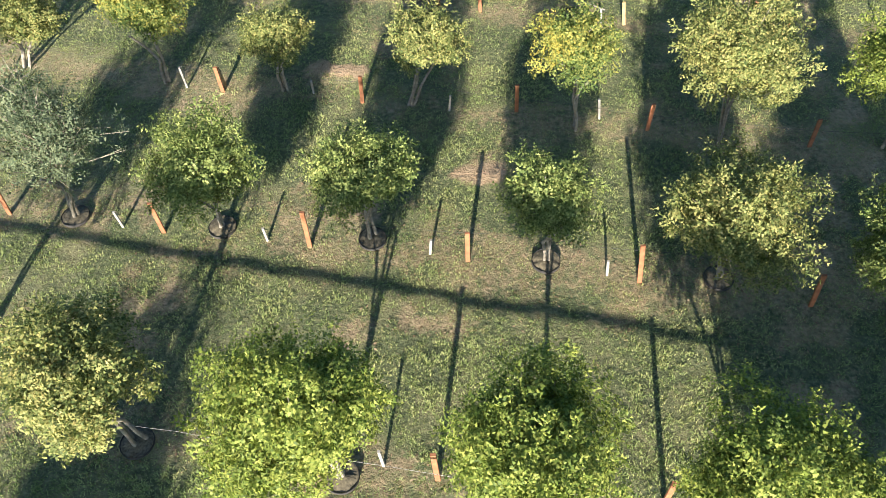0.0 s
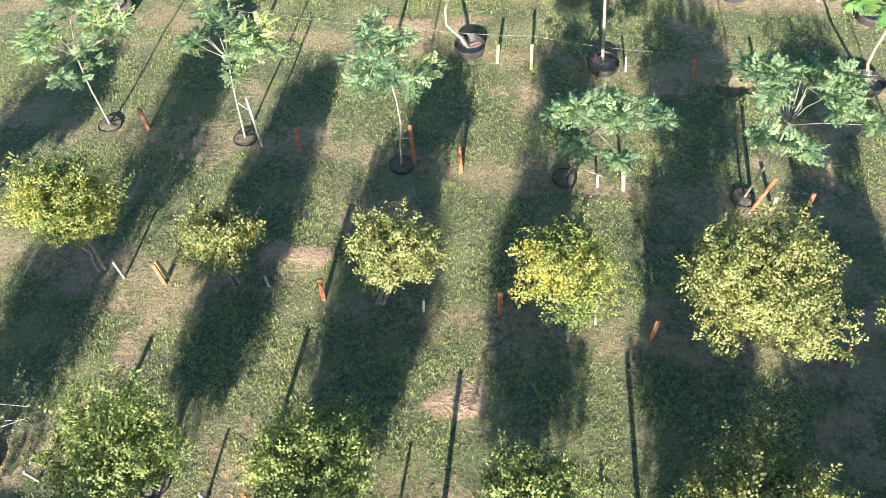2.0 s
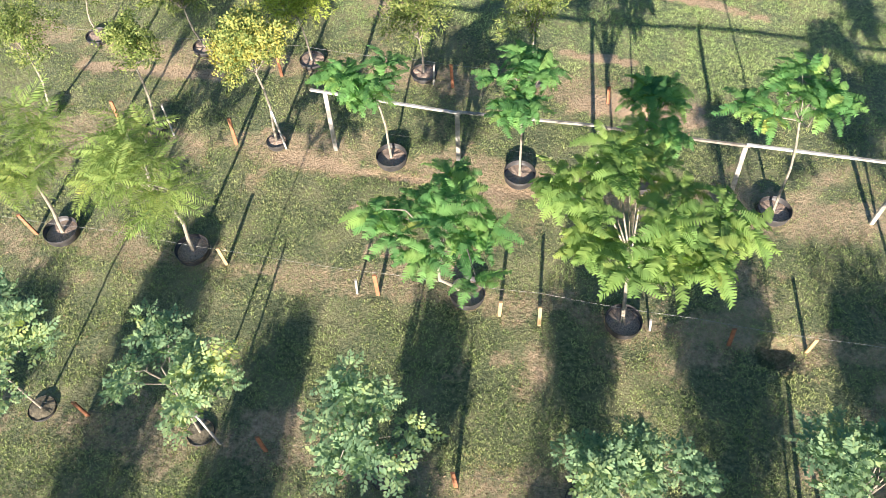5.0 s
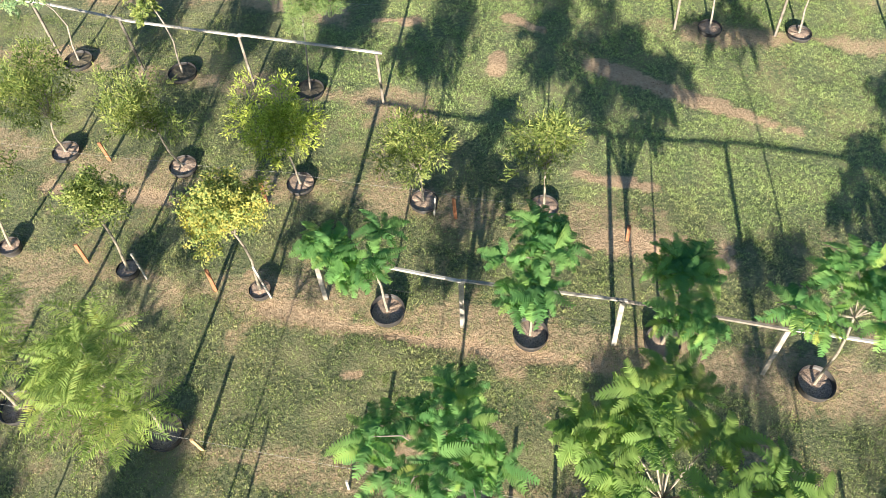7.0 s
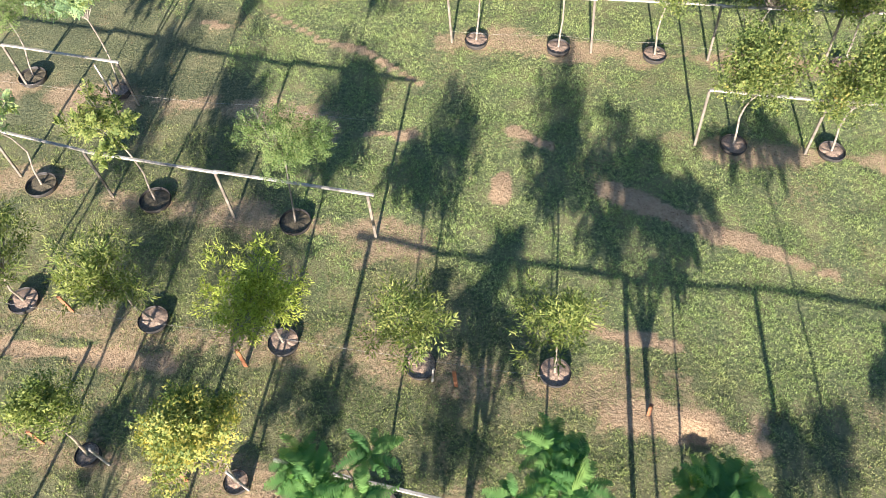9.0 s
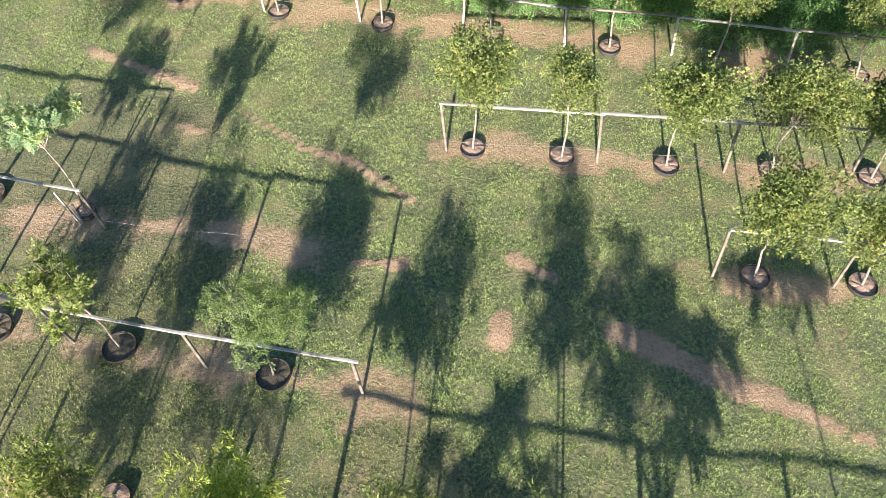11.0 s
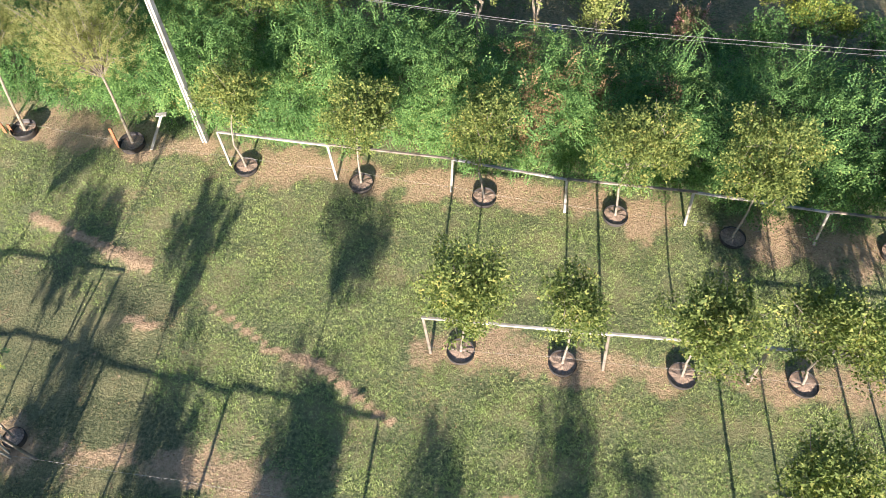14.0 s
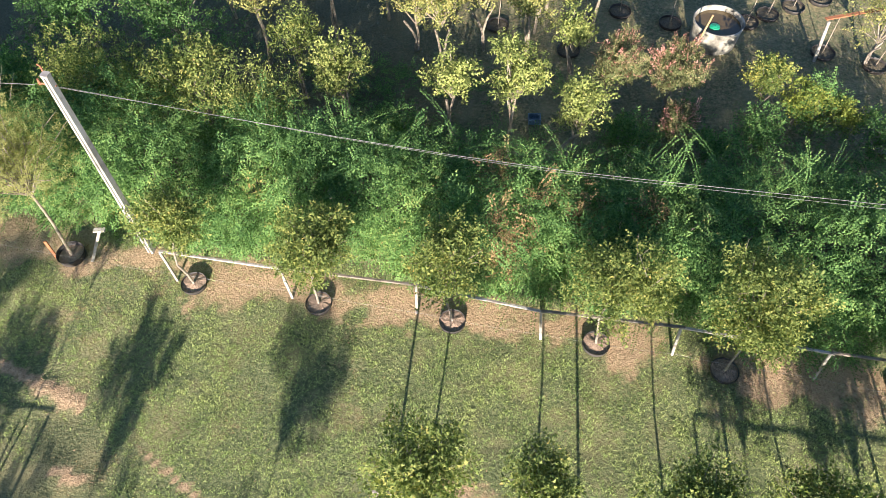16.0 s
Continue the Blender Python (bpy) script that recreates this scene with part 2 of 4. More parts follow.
def child(name, me, parent, label=""):
    ob = new(name, me)
    ob.parent = parent
    if label:
        tagged(ob, label)
    return ob


def part(name, bm, mat, parent, label=""):
    me = bpy.data.meshes.new(name)
    bm.to_mesh(me)
    bm.free()
    me.materials.append(mat)
    ob = new(name, me)
    if parent:
        ob.parent = parent
    if label:
        tagged(ob, label)
    return ob


def smooth(ob):
    for poly in ob.data.polygons:
        poly.use_smooth = True
    return ob


def add_tube(bm, points, radii, sides=7, cap=True):
    """A tapered tube along points, into bm."""
    rings = []
    pts = [Vector(p) for p in points]
    for n, (p, r) in enumerate(zip(pts, radii)):
        way = (pts[min(n + 1, len(pts) - 1)] - pts[max(n - 1, 0)]).normalized()
        side = way.cross(Vector((0.3, 0.9, 0.1))).normalized()
        over = way.cross(side)
        rings.append([bm.verts.new(p + r * (math.cos(a) * side + math.sin(a) * over)) for a in [2 * math.pi * k / sides for k in range(sides)]])
    for a, b in zip(rings, rings[1:]):
        for k in range(sides):
            bm.faces.new((a[k], a[(k + 1) % sides], b[(k + 1) % sides], b[k]))
    if cap:
        bm.faces.new(rings[0][::-1])
        bm.faces.new(rings[-1])


def add_board(bm, a, b, wide, thick, up=(0, 0, 1), bevel=0.006):
    """A squared timber from a to b, its wide side across up, edges eased."""
    a, b = Vector(a), Vector(b)
    way = (b - a).normalized()
    side = way.cross(Vector(up)).normalized()
    over = side.cross(way).normalized()
    w, h, e = wide / 2, thick / 2, bevel
    outline = [(w - e, h), (w, h - e), (w, -h + e), (w - e, -h), (-w + e, -h), (-w, -h + e), (-w, h - e), (-w + e, h)]
    rings = [[bm.verts.new(p + x * side + y * over) for x, y in outline] for p in (a, b)]
    for k in range(8):
        bm.faces.new((rings[0][k], rings[0][(k + 1) % 8], rings[1][(k + 1) % 8], rings[1][k]))
    bm.faces.new(rings[0][::-1])
    bm.faces.new(rings[1])


def add_lathe(bm, profile, sides=28, centre=(0, 0, 0)):
    """A body turned round z from (radius, height) pairs."""
    c = Vector(centre)
    rings = [[bm.verts.new(c + Vector((r * math.cos(2 * math.pi * k / sides), r * math.sin(2 * math.pi * k / sides), z))) for k in range(sides)] for r, z in profile]
    for a, b in zip(rings, rings[1:]):
        for k in range(sides):
            bm.faces.new((a[k], a[(k + 1) % sides], b[(k + 1) % sides], b[k]))
    return rings


# ---- leaf sprays: (vertices, quads), growing along +y, face up ----
def leaf_quads(leaves):
    """Rhombic leaves, a little folded, from rows of base, way, length, width."""
    vs, fs = [], []
    for base, way, length, width in leaves:
        base, way = np.array(base, float), np.array(way, float)
        way = way / np.linalg.norm(way)
        side = np.cross(way, (0, 0, 1.0))
        side = side / (np.linalg.norm(side) + 1e-9)
        k = len(vs)
        lift = np.array((0, 0, 0.12 * width))
        vs += [base, base + 0.45 * length * way + 0.5 * width * side + lift, base + length * way, base + 0.45 * length * way - 0.5 * width * side + lift]
        fs.append((k, k + 1, k + 2, k + 3))
    return np.array(vs), np.array(fs)


def shaken(rows, rng, amount):
    """The same leaves, each turned a little its own way."""
    return [(base, np.array(way) + rng.normal(0, amount, 3), length * rng.uniform(0.75, 1.25), width) for base, way, length, width in rows]


def kinds(make, amount, count=4, seed=5):
    rng = np.random.default_rng(seed)
    return [leaf_quads(shaken(make, rng, amount)) for _ in range(count)]


def twig(pairs, length, leaf, width, droop=0.3, spread=0.9):
    rows = []
    for n in range(pairs):
        y = length * (n + 0.5) / pairs
        for s in (-1, 1):
            rows.append(((0, y, 0), (s * spread, 0.75, -droop), leaf, width))
    rows.append(((0, length, 0), (0, 1, -droop), leaf, width))
    return rows


def bowed(rows, curl):
    """The same leaves on a stalk that bows over."""
    return [((x, y, z - curl * y * y), way, length, width) for (x, y, z), way, length, width in rows]


def frond(pairs, length, reach, width, curl=0.35, swing=0.0):
    """A compound leaf: narrow separate pinnae along a bowed rib."""
    rows = []
    for n in range(pairs):
        u = (n + 0.7) / pairs
        long = reach * math.sin(math.pi * (0.16 + 0.74 * u)) ** 0.8
        for s in (-1, 1):
            rows.append(((swing * length * u * u, length * u, -curl * length * u * u), (s, 0.5, -0.25 - 0.4 * curl * u), long, width))
    rows.append(((swing * length, length, -curl * length), (swing, 1, -curl), reach * 0.6, width))
    return rows


def fronds(count, seed, pairs, length, reach, width, curl, shake):
    rng = np.random.default_rng(seed)
    return [leaf_quads(shaken(frond(pairs, length * rng.uniform(0.8, 1.2), reach * rng.uniform(0.85, 1.15), width, curl * rng.uniform(0.4, 1.5), rng.normal(0, 0.15)), rng, shake)) for _ in range(count)]


def feather(pairs, length, reach, tooth, curl, fold):
    """A soft compound leaf in one piece: pinnae joined along a bowed rib. tooth is the tip's share of the base width."""
    vs, fs = [], []
    for n in range(pairs + 1):
        u = n / pairs
        vs.append((0, length * u, 0.08 * length * math.sin(math.pi * u) - curl * length * u * u))
    step = length / pairs
    for n in range(pairs):
        u = (n + 0.5) / pairs
        long = reach * math.sin(math.pi * (0.12 + 0.80 * u)) ** 0.7
        y = length * u + 0.42 * long
        z = 0.08 * length * math.sin(math.pi * u) - curl * length * (u * u + 0.5 * (long / length) * u) - fold * long
        for s in (-1, 1):
            k = len(vs)
            vs += [(s * long, y - 0.5 * tooth * step, z), (s * long * 0.96, y + 0.5 * tooth * step, z)]
            fs.append((n, k, k + 1, n + 1) if s > 0 else (n + 1, k + 1, k, n))
    return np.array(vs, float), np.array(fs)


def feathers(count, seed, pairs, length, reach, tooth, curl, fold=0.25):
    rng = np.random.default_rng(seed)
    out = []
    for _ in range(count):
        v, f = feather(pairs, length * rng.uniform(0.75, 1.2), reach * rng.uniform(0.75, 1.15), tooth, curl * rng.uniform(0.3, 1.5), fold * rng.uniform(0.2, 1.6))
        v[pairs + 1 :, 2] += rng.normal(0, 0.007, len(v) - pairs - 1)
        v[:, 0] += 0.25 * rng.normal() * v[:, 1] ** 2 / length
        out.append((v, f))
    return out


def pointed(templates):
    """Leaves with a single three-cornered face each, for far foliage."""
    return [(v.reshape(-1, 4, 3)[:, 1:].reshape(-1, 3), np.arange(3 * len(f)).reshape(-1, 3)) for v, f in templates]


def whorl(count, leaf, width, lift=0.25):
    rows = []
    for n in range(count):
        a = 2.4 * n
        out = 0.55 + 0.45 * (n % 3) / 2
        rows.append(((0, 0.02 * n, 0), (out * math.cos(a), 0.75 - 0.2 * (n % 2), out * math.sin(a) + lift), leaf * (0.8 + 0.1 * (n % 4)), width))
    return rows


SPRAY = {
    "shrub": pointed(kinds(twig(5, 0.12, 0.064, 0.030, 0.35), 0.45)),
    "shoot": pointed(kinds(twig(9, 0.20, 0.06, 0.026, -0.1, 0.7), 0.4)),
    "fine": pointed(kinds(twig(5, 0.13, 0.06, 0.022, 0.1, 0.7), 0.35)),
    "locust": fronds(6, 61, 5, 0.15, 0.062, 0.031, 0.25, 0.14),
    "wide_fern": feathers(12, 62, 15, 0.25, 0.066, 0.45, 0.45, 0.2),
    "fern": fronds(6, 63, 20, 0.36, 0.10, 0.012, 0.6, 0.12),
    "willow": pointed(kinds(twig(6, 0.17, 0.125, 0.025, -0.05, 0.6), 0.3)),
    "small_whorl": pointed(kinds(whorl(9, 0.078, 0.037), 0.4)),
    "hedge": pointed(kinds(twig(7, 0.23, 0.068, 0.031, 0.15, 0.9), 0.22)),
    "arch": pointed(kinds(bowed(twig(44, 0.95, 0.075, 0.034, 0.1, 1.1), 1.05), 0.25)),
}


def spread_sprays(rng, spots, ways, templates, size=(0.8, 1.25), roll=0.5, face=(0, 0, 1.0)):
    """Copies of sprays at spots, each growing along its way, its leaves turned to face."""
    n = len(spots)
    y = ways / (np.linalg.norm(ways, axis=1, keepdims=True) + 1e-9)
    ref = np.asarray(face) + rng.normal(0, roll, (n, 3))
    x = np.cross(y, ref)
    x /= np.linalg.norm(x, axis=1, keepdims=True) + 1e-9
    z = np.cross(x, y)
    s = rng.uniform(*size, (n, 1, 1))
    turn = np.stack([x, y, z], 1)
    tv = np.stack([t[0] for t in templates])[rng.integers(0, len(templates), n)]
    verts = (tv * s) @ turn + spots[:, None]
    faces = templates[0][1][None] + (np.arange(n) * tv.shape[1])[:, None, None]
    return verts.reshape(-1, 3), faces.reshape(-1, faces.shape[-1])


def crown_points(rng, count, clumps, centre, radii, clump_size, low=-0.75, wild=0.7, deep=(0.38, 0.84)):
    """Spots and outward ways of a lumpy crown, with its clump centres."""
    centre, radii = np.array(centre), np.array(radii)
    d = rng.normal(0, 1, (clumps * 4, 3))
    d /= np.linalg.norm(d, axis=1, keepdims=True)
    d = d[d[:, 2] > low][:clumps]
    lumps = centre + d * radii * rng.uniform(*deep, (len(d), 1))
    pick = rng.integers(0, len(d), count)
    off = rng.normal(0, 1, (count, 3))
    off /= np.linalg.norm(off, axis=1, keepdims=True)
    reach = clump_size * radii.mean() * rng.uniform(0.35, 1.0, (count, 1)) ** 0.6 * rng.uniform(0.7, 1.25, (len(d), 1))[pick]
    spots = lumps[pick] + off * reach * np.array((1, 1, 0.85))
    ways = wild * rng.normal(0, 1, (count, 3)) + 0.4 * off + 0.25 * (spots - centre) / radii
    return spots, ways, lumps


def tree(name, seed, x, y, lean, high, radius, leaf, spray, label, category, count, clumps=22, clump_size=0.42, squash=0.9, stems=1, bark=None,
         thick=0.022, way_up=0.3, size=(0.8, 1.25), group="", base=0.12, low=-0.75, twigs=0, wild=0.7, trim=0.07, flat=1.0, rosette=0, bend_by=0.03, shoots=0, tips="", drop=0.0, roll=0.4, outer=1.1):
    """A potted tree or shrub: stems, limbs and a crown of sprays, leaning by lean metres at the crown's middle."""
    rng = np.random.default_rng(seed)
    bark = bark or PALE_BARK
    thing = tagged(new(name), label, category, group)
    thing.location = (x, y, base)
    mid = np.array((lean, 0.0, high - base))
    spots, ways, lumps = crown_points(rng, count, clumps, mid, (radius - trim, radius - trim, (radius - trim) * squash), clump_size, low, wild, (0.45, 1.05) if rosette else (0.25, 0.86))
    ways = ways * np.array((1, 1, flat)) + np.array((0, 0, way_up))
    if rosette:
        # fronds in umbrellas round the branch tips
        heads = np.resize(lumps, (max(3, count // rosette), 3))
        heads = heads + rng.normal(0, 1, heads.shape) * np.array((0.075, 0.075, 0.05))
        turn = rng.uniform(0, 2 * math.pi, len(heads))[:, None] + np.arange(rosette)[None] * 2 * math.pi / rosette + rng.normal(0, 0.25, (len(heads), rosette))
        ways = np.stack([np.cos(turn), np.sin(turn), 0.2 + rng.normal(0, 0.25, turn.shape)], -1).reshape(-1, 3)
        ways += 0.35 * np.repeat((heads - mid) / radius, rosette, 0)
        spots = np.repeat(heads, rosette, 0) + 0.03 * ways
    spots[:, 2] = np.maximum(spots[:, 2], 0.12)
    outward = (spots - mid) / radius
    outward /= np.linalg.norm(outward, axis=1, keepdims=True) + 1e-6
    face = np.array((0, 0, 1.0)) if rosette else outer * outward + np.array((0, 0, 0.45))
    v, f = spread_sprays(rng, spots, ways, SPRAY[spray], size, 0.25 if rosette else roll, face)
    bm = bmesh.new()
    fork = Vector(mid) - Vector((lean * 0.3, 0, radius * squash * 0.75 + drop))
    fork.z = max(fork.z, 0.25)
    for s in range(stems):
        foot = Vector((rng.normal(0, 0.035), rng.normal(0, 0.035), -0.08)) if stems > 1 else Vector((0, 0, -0.1))
        bend = foot.lerp(fork, 0.5) + Vector((rng.normal(0, bend_by), rng.normal(0, bend_by), 0))
        head = fork + (Vector((rng.normal(0, 0.12), rng.normal(0, 0.12), 0)) if stems > 1 else Vector())
        low_bend = foot.lerp(bend, 0.5).lerp(foot.lerp(head, 0.25), 0.3)
        add_tube(bm, [foot, low_bend, bend, bend.lerp(head, 0.5) + 0.25 * (bend - foot.lerp(head, 0.5)), head], [thick * 1.3, thick * 1.1, thick, thick * 0.9, thick * 0.8])
    part("trunk", bm, bark, thing)
    bm = bmesh.new()
    for n, lump in enumerate(lumps):
        tip = Vector(lump)
        elbow = fork.lerp(tip, 0.55) + Vector((0, 0, 0.12 * radius)) + Vector(rng.normal(0, 0.1 if rosette else 0.05, 3))
        add_tube(bm, [fork, elbow, tip], [thick * 0.6, thick * 0.36, thick * 0.14], 5, False)
    for n in range(twigs):
        at = Vector(spots[rng.integers(0, len(spots))])
        way = (0.7 * (at - Vector(mid)).normalized() + Vector((0, 0, 0.6)) + Vector(rng.normal(0, 0.35, 3))).normalized()
        add_tube(bm, [at - 0.25 * way, at, at + 0.22 * way], [0.007, 0.005, 0.002], 4, False)
    part("branchwork", bm, bark, thing)
    if shoots:
        # young upright shoots past the clipped outline
        pick = rng.integers(0, count, shoots)
        pick = pick[spots[pick, 2] > mid[2] - 0.3 * radius]
        ways2 = (spots[pick] - mid) / radius + np.array((0, 0, 0.9)) + rng.normal(0, 0.3, (len(pick), 3))
        v2, f2 = spread_sprays(rng, spots[pick], ways2, SPRAY["shoot"], (0.7, 1.3), 0.6)
        if tips:
            child("new_growth", mesh_from("new_growth", v2, f2, LEAF[tips]), thing, "reddish-pink young shoots")
        else:
            v, f = np.concatenate([v, v2]), np.concatenate([f, f2 + len(v)])
    child("crown", mesh_from("crown", v, f, LEAF[leaf]), thing)
    return thing


# ---- ground: one sheet to the horizon ----
def smoothstep(a, b, v):
    u = np.clip((v - a) / (b - a), 0, 1)
    return u * u * (3 - 2 * u)


def value_noise(x, y, cell, seed):
    """Smooth noise from 0 to 1 on a grid of the given cell."""
    rng = np.random.default_rng(seed)
    table = rng.random((64, 64))
    u, v = x / cell, y / cell
    i, j = np.floor(u).astype(int), np.floor(v).astype(int)
    a, b = smoothstep(0, 1, u - i), smoothstep(0, 1, v - j)
    get = lambda p, q: table[p % 64, q % 64]
    return (get(i, j) * (1 - a) + get(i + 1, j) * a) * (1 - b) + (get(i, j + 1) * (1 - a) + get(i + 1, j + 1) * a) * b


# planting lines: y at x = 0, slope, from x, to x, half width of the bare belt, bareness
LINES = [
    (6.2, -0.15, -9, 9, 0.45, 0.44), (9.18, -0.135, -9, 9, 0.55, 0.50), (11.95, -0.16, -9, 9, 0.50, 0.50), (14.58, -0.165, -9, 9, 0.42, 0.52),
    (17.4, -0.17, -9, 10, 0.38, 0.54), (19.98, -0.175, -10, 10, 0.46, 0.60), (22.3, -0.15, -11, 4.5, 0.48, 0.58), (24.65, -0.18, -12, 0.3, 0.42, 0.66),
    (27.5, -0.13, -13, -1.6, 0.52, 0.74), (27.75, -0.15, 5.5, 14, 0.32, 0.72), (30.05, -0.115, 0.3, 14, 0.40, 0.72), (33.85, -0.2, -14, 15, 0.56, 0.76),
]
# earth ridges, heaps and trodden spots: from, to, half width, height
EARTH = [
    ((-7.4, 33.0), (-4.8, 31.8), 0.13, 0.05), ((-3.7, 31.1), (-2.3, 30.1), 0.05, 0.02), ((-2.3, 30.0), (-1.3, 29.7), 0.06, 0.05),
    ((-1.3, 29.7), (-0.5, 29.0), 0.075, 0.08), ((-0.5, 29.0), (0.1, 28.6), 0.055, 0.05), ((3.5, 25.8), (5.0, 25.0), 0.19, 0.03),
]
EARTH += [
    ((5.0, 25.0), (7.2, 23.9), 0.22, 0.04), ((1.55, 25.7), (1.65, 26.1), 0.16, 0.08), ((-0.9, 27.2), (-0.1, 27.2), 0.13, 0.05),
    ((1.9, 27.3), (2.6, 26.9), 0.12, 0.03), ((-4.9, 30.6), (-4.2, 30.4), 0.12, 0.03), ((-1.9, 12.9), (-1.2, 12.8), 0.22, 0.05),
    ((0.3, 10.6), (0.9, 10.6), 0.13, 0.03), ((3.6, 21.5), (5.2, 21.0), 0.38, 0.02), ((-0.6, 18.2), (0.1, 18.1), 0.12, 0.03),
    ((2.9, 22.9), (4.3, 22.6), 0.1, 0.02), ((-2.3, 20.18), (-0.3, 19.68), 0.11, -0.03), ((-0.3, 19.68), (2.9, 19.17), 0.11, -0.03), ((-0.9, 19.02), (-0.75, 19.0), 0.1, -0.05),
    ((-6.67, 22.67), (-3.8, 22.27), 0.13, -0.03),
]
# holes: x, y, half width, depth
HOLES = [(5.4, 16.32, 0.3, 0.22), (4.3, 21.12, 0.24, 0.13), (5.6, 21.4, 0.16, 0.08)]


def soil_at(x, y):
    """How bare the ground is, 0 to 1."""
    rag = value_noise(x, y, 0.8, 3) * 0.45 + value_noise(x, y, 0.33, 14) * 0.3 + value_noise(x, y, 0.14, 4) * 0.25
    bare = 0.12 * value_noise(x, y, 1.6, 5) + 0.1 * value_noise(x, y, 0.4, 9) + (1 - 0.45 * smoothstep(19, 25, y)) * (0.5 * smoothstep(0.5, 0.85, 0.55 * value_noise(x, y, 0.9, 16) + 0.45 * value_noise(x, y, 0.28, 17)))
    for a, b, x0, x1, half, most in LINES:
        off = np.abs(y - a - b * x) / half
        ends = smoothstep(x0 - 0.4, x0 + 0.2, x) * (1 - smoothstep(x1 - 0.2, x1 + 0.4, x))
        bare = np.maximum(bare, most * ends * (1 - smoothstep(0.25, 1.5, off + 2.9 * (rag - 0.5))))
    for (ax, ay), (bx, by), half, _ in EARTH:
        dx, dy = bx - ax, by - ay
        u = np.clip(((x - ax) * dx + (y - ay) * dy) / (dx * dx + dy * dy), 0, 1)
        off = np.hypot(x - ax - u * dx, y - ay - u * dy) / half
        bare = np.maximum(bare, 1.0 - smoothstep(0.5, 1.45, off + 2.4 * (rag - 0.5)))
    behind = y - (35.6 - 0.2 * x)
    bare = np.maximum(bare, (0.3 + 0.12 * smoothstep(2.5, 4.0, behind)) * smoothstep(-0.3, 0.6, behind) * (1 - smoothstep(9.5, 11, behind)))
    return bare


def lush_at(x, y):
    """Above 0 where the greener, brighter-coloured lawn beyond the young rows lies."""
    return y - (24.3 - 0.17 * x + 6.5 * smoothstep(1.8, 5.0, -x)) + 2.4 * (value_noise(x, y, 1.4, 41) - 0.5) + (1.2 * smoothstep(1.0, 4.0, x))


def height_at(x, y):
    z = 0.035 * (value_noise(x, y, 0.5, 6) - 0.5) + 0.02 * (value_noise(x, y, 0.17, 7) - 0.5)
    for (ax, ay), (bx, by), half, tall in EARTH:
        dx, dy = bx - ax, by - ay
        u = np.clip(((x - ax) * dx + (y - ay) * dy) / (dx * dx + dy * dy), 0, 1)
        off = np.hypot(x - ax - u * dx, y - ay - u * dy) / half
        z = z + 0.6 * tall * (1 - smoothstep(0.2, 1.5, off)) * (0.7 + 0.6 * value_noise(x, y, 0.3, 8))
    for hx, hy, half, deep in HOLES:
        z = z - deep * (1 - smoothstep(0.5, 1.1, np.hypot((x - hx) / 1.2, y - hy) / half))
    return z


gx = np.concatenate([[-3000, -900, -250, -80, -30, -18], np.arange(-14, 15.01, 0.13), [19, 31, 80, 250, 900, 3000]])
gy = np.concatenate([[-3000, -900, -250, -80, -25, -8, -2], np.arange(2, 46.01, 0.13), [50, 60, 90, 250, 900, 3000]])
GX, GY = np.meshgrid(gx, gy)
near = (GX > -14.5) & (GX < 15.5) & (GY > 1.5) & (GY < 46.5)
GZ = np.where(near, height_at(GX, GY), -0.01)
W = len(gx)
idx = (np.arange(len(gy) - 1)[:, None] * W + np.arange(W - 1)[None]).ravel()
gm = mesh_from("ground", np.stack([GX.ravel(), GY.ravel(), GZ.ravel()], 1), np.stack([idx, idx + 1, idx + W + 1, idx + W], 1), GROUND)
att = gm.attributes.new("soil", "FLOAT", "POINT")
att.data.foreach_set("value", np.where(near, soil_at(GX, GY), 0.2).ravel().astype(np.float32))
# how strongly the ground behind the hedge is painted dark as shade
yard_shade = gm.attributes.new("yard_shade", "FLOAT", "POINT")
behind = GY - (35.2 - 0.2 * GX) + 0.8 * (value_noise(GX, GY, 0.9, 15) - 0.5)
yard_shade.data.foreach_set("value", np.where(near, smoothstep(-0.2, 0.5, behind) * (0.85 - 0.8 * smoothstep(1.4, 3.4, behind) * smoothstep(-1.0, 4.0, GX)), 0.0).ravel().astype(np.float32))
lush = gm.attributes.new("lush", "FLOAT", "POINT")
lush.data.foreach_set("value", np.where(near, smoothstep(-0.6, 0.6, lush_at(GX, GY)) * (1 - smoothstep(-0.8, -0.3, GY - (35.2 - 0.2 * GX))), 0.5).ravel().astype(np.float32))
gm.polygons.foreach_set("use_smooth", np.ones(len(gm.polygons), bool))
ground = tagged(new("ground", gm), "mown lawn with bare reddish earth along the planting lines", "lawn", kind="structure")


# ---- grass ----
def half_width(y):
    return np.where(y < 15, 5.6 + (y - 5.5) * 0.36, 9.0 + (y - 15) * 0.14)


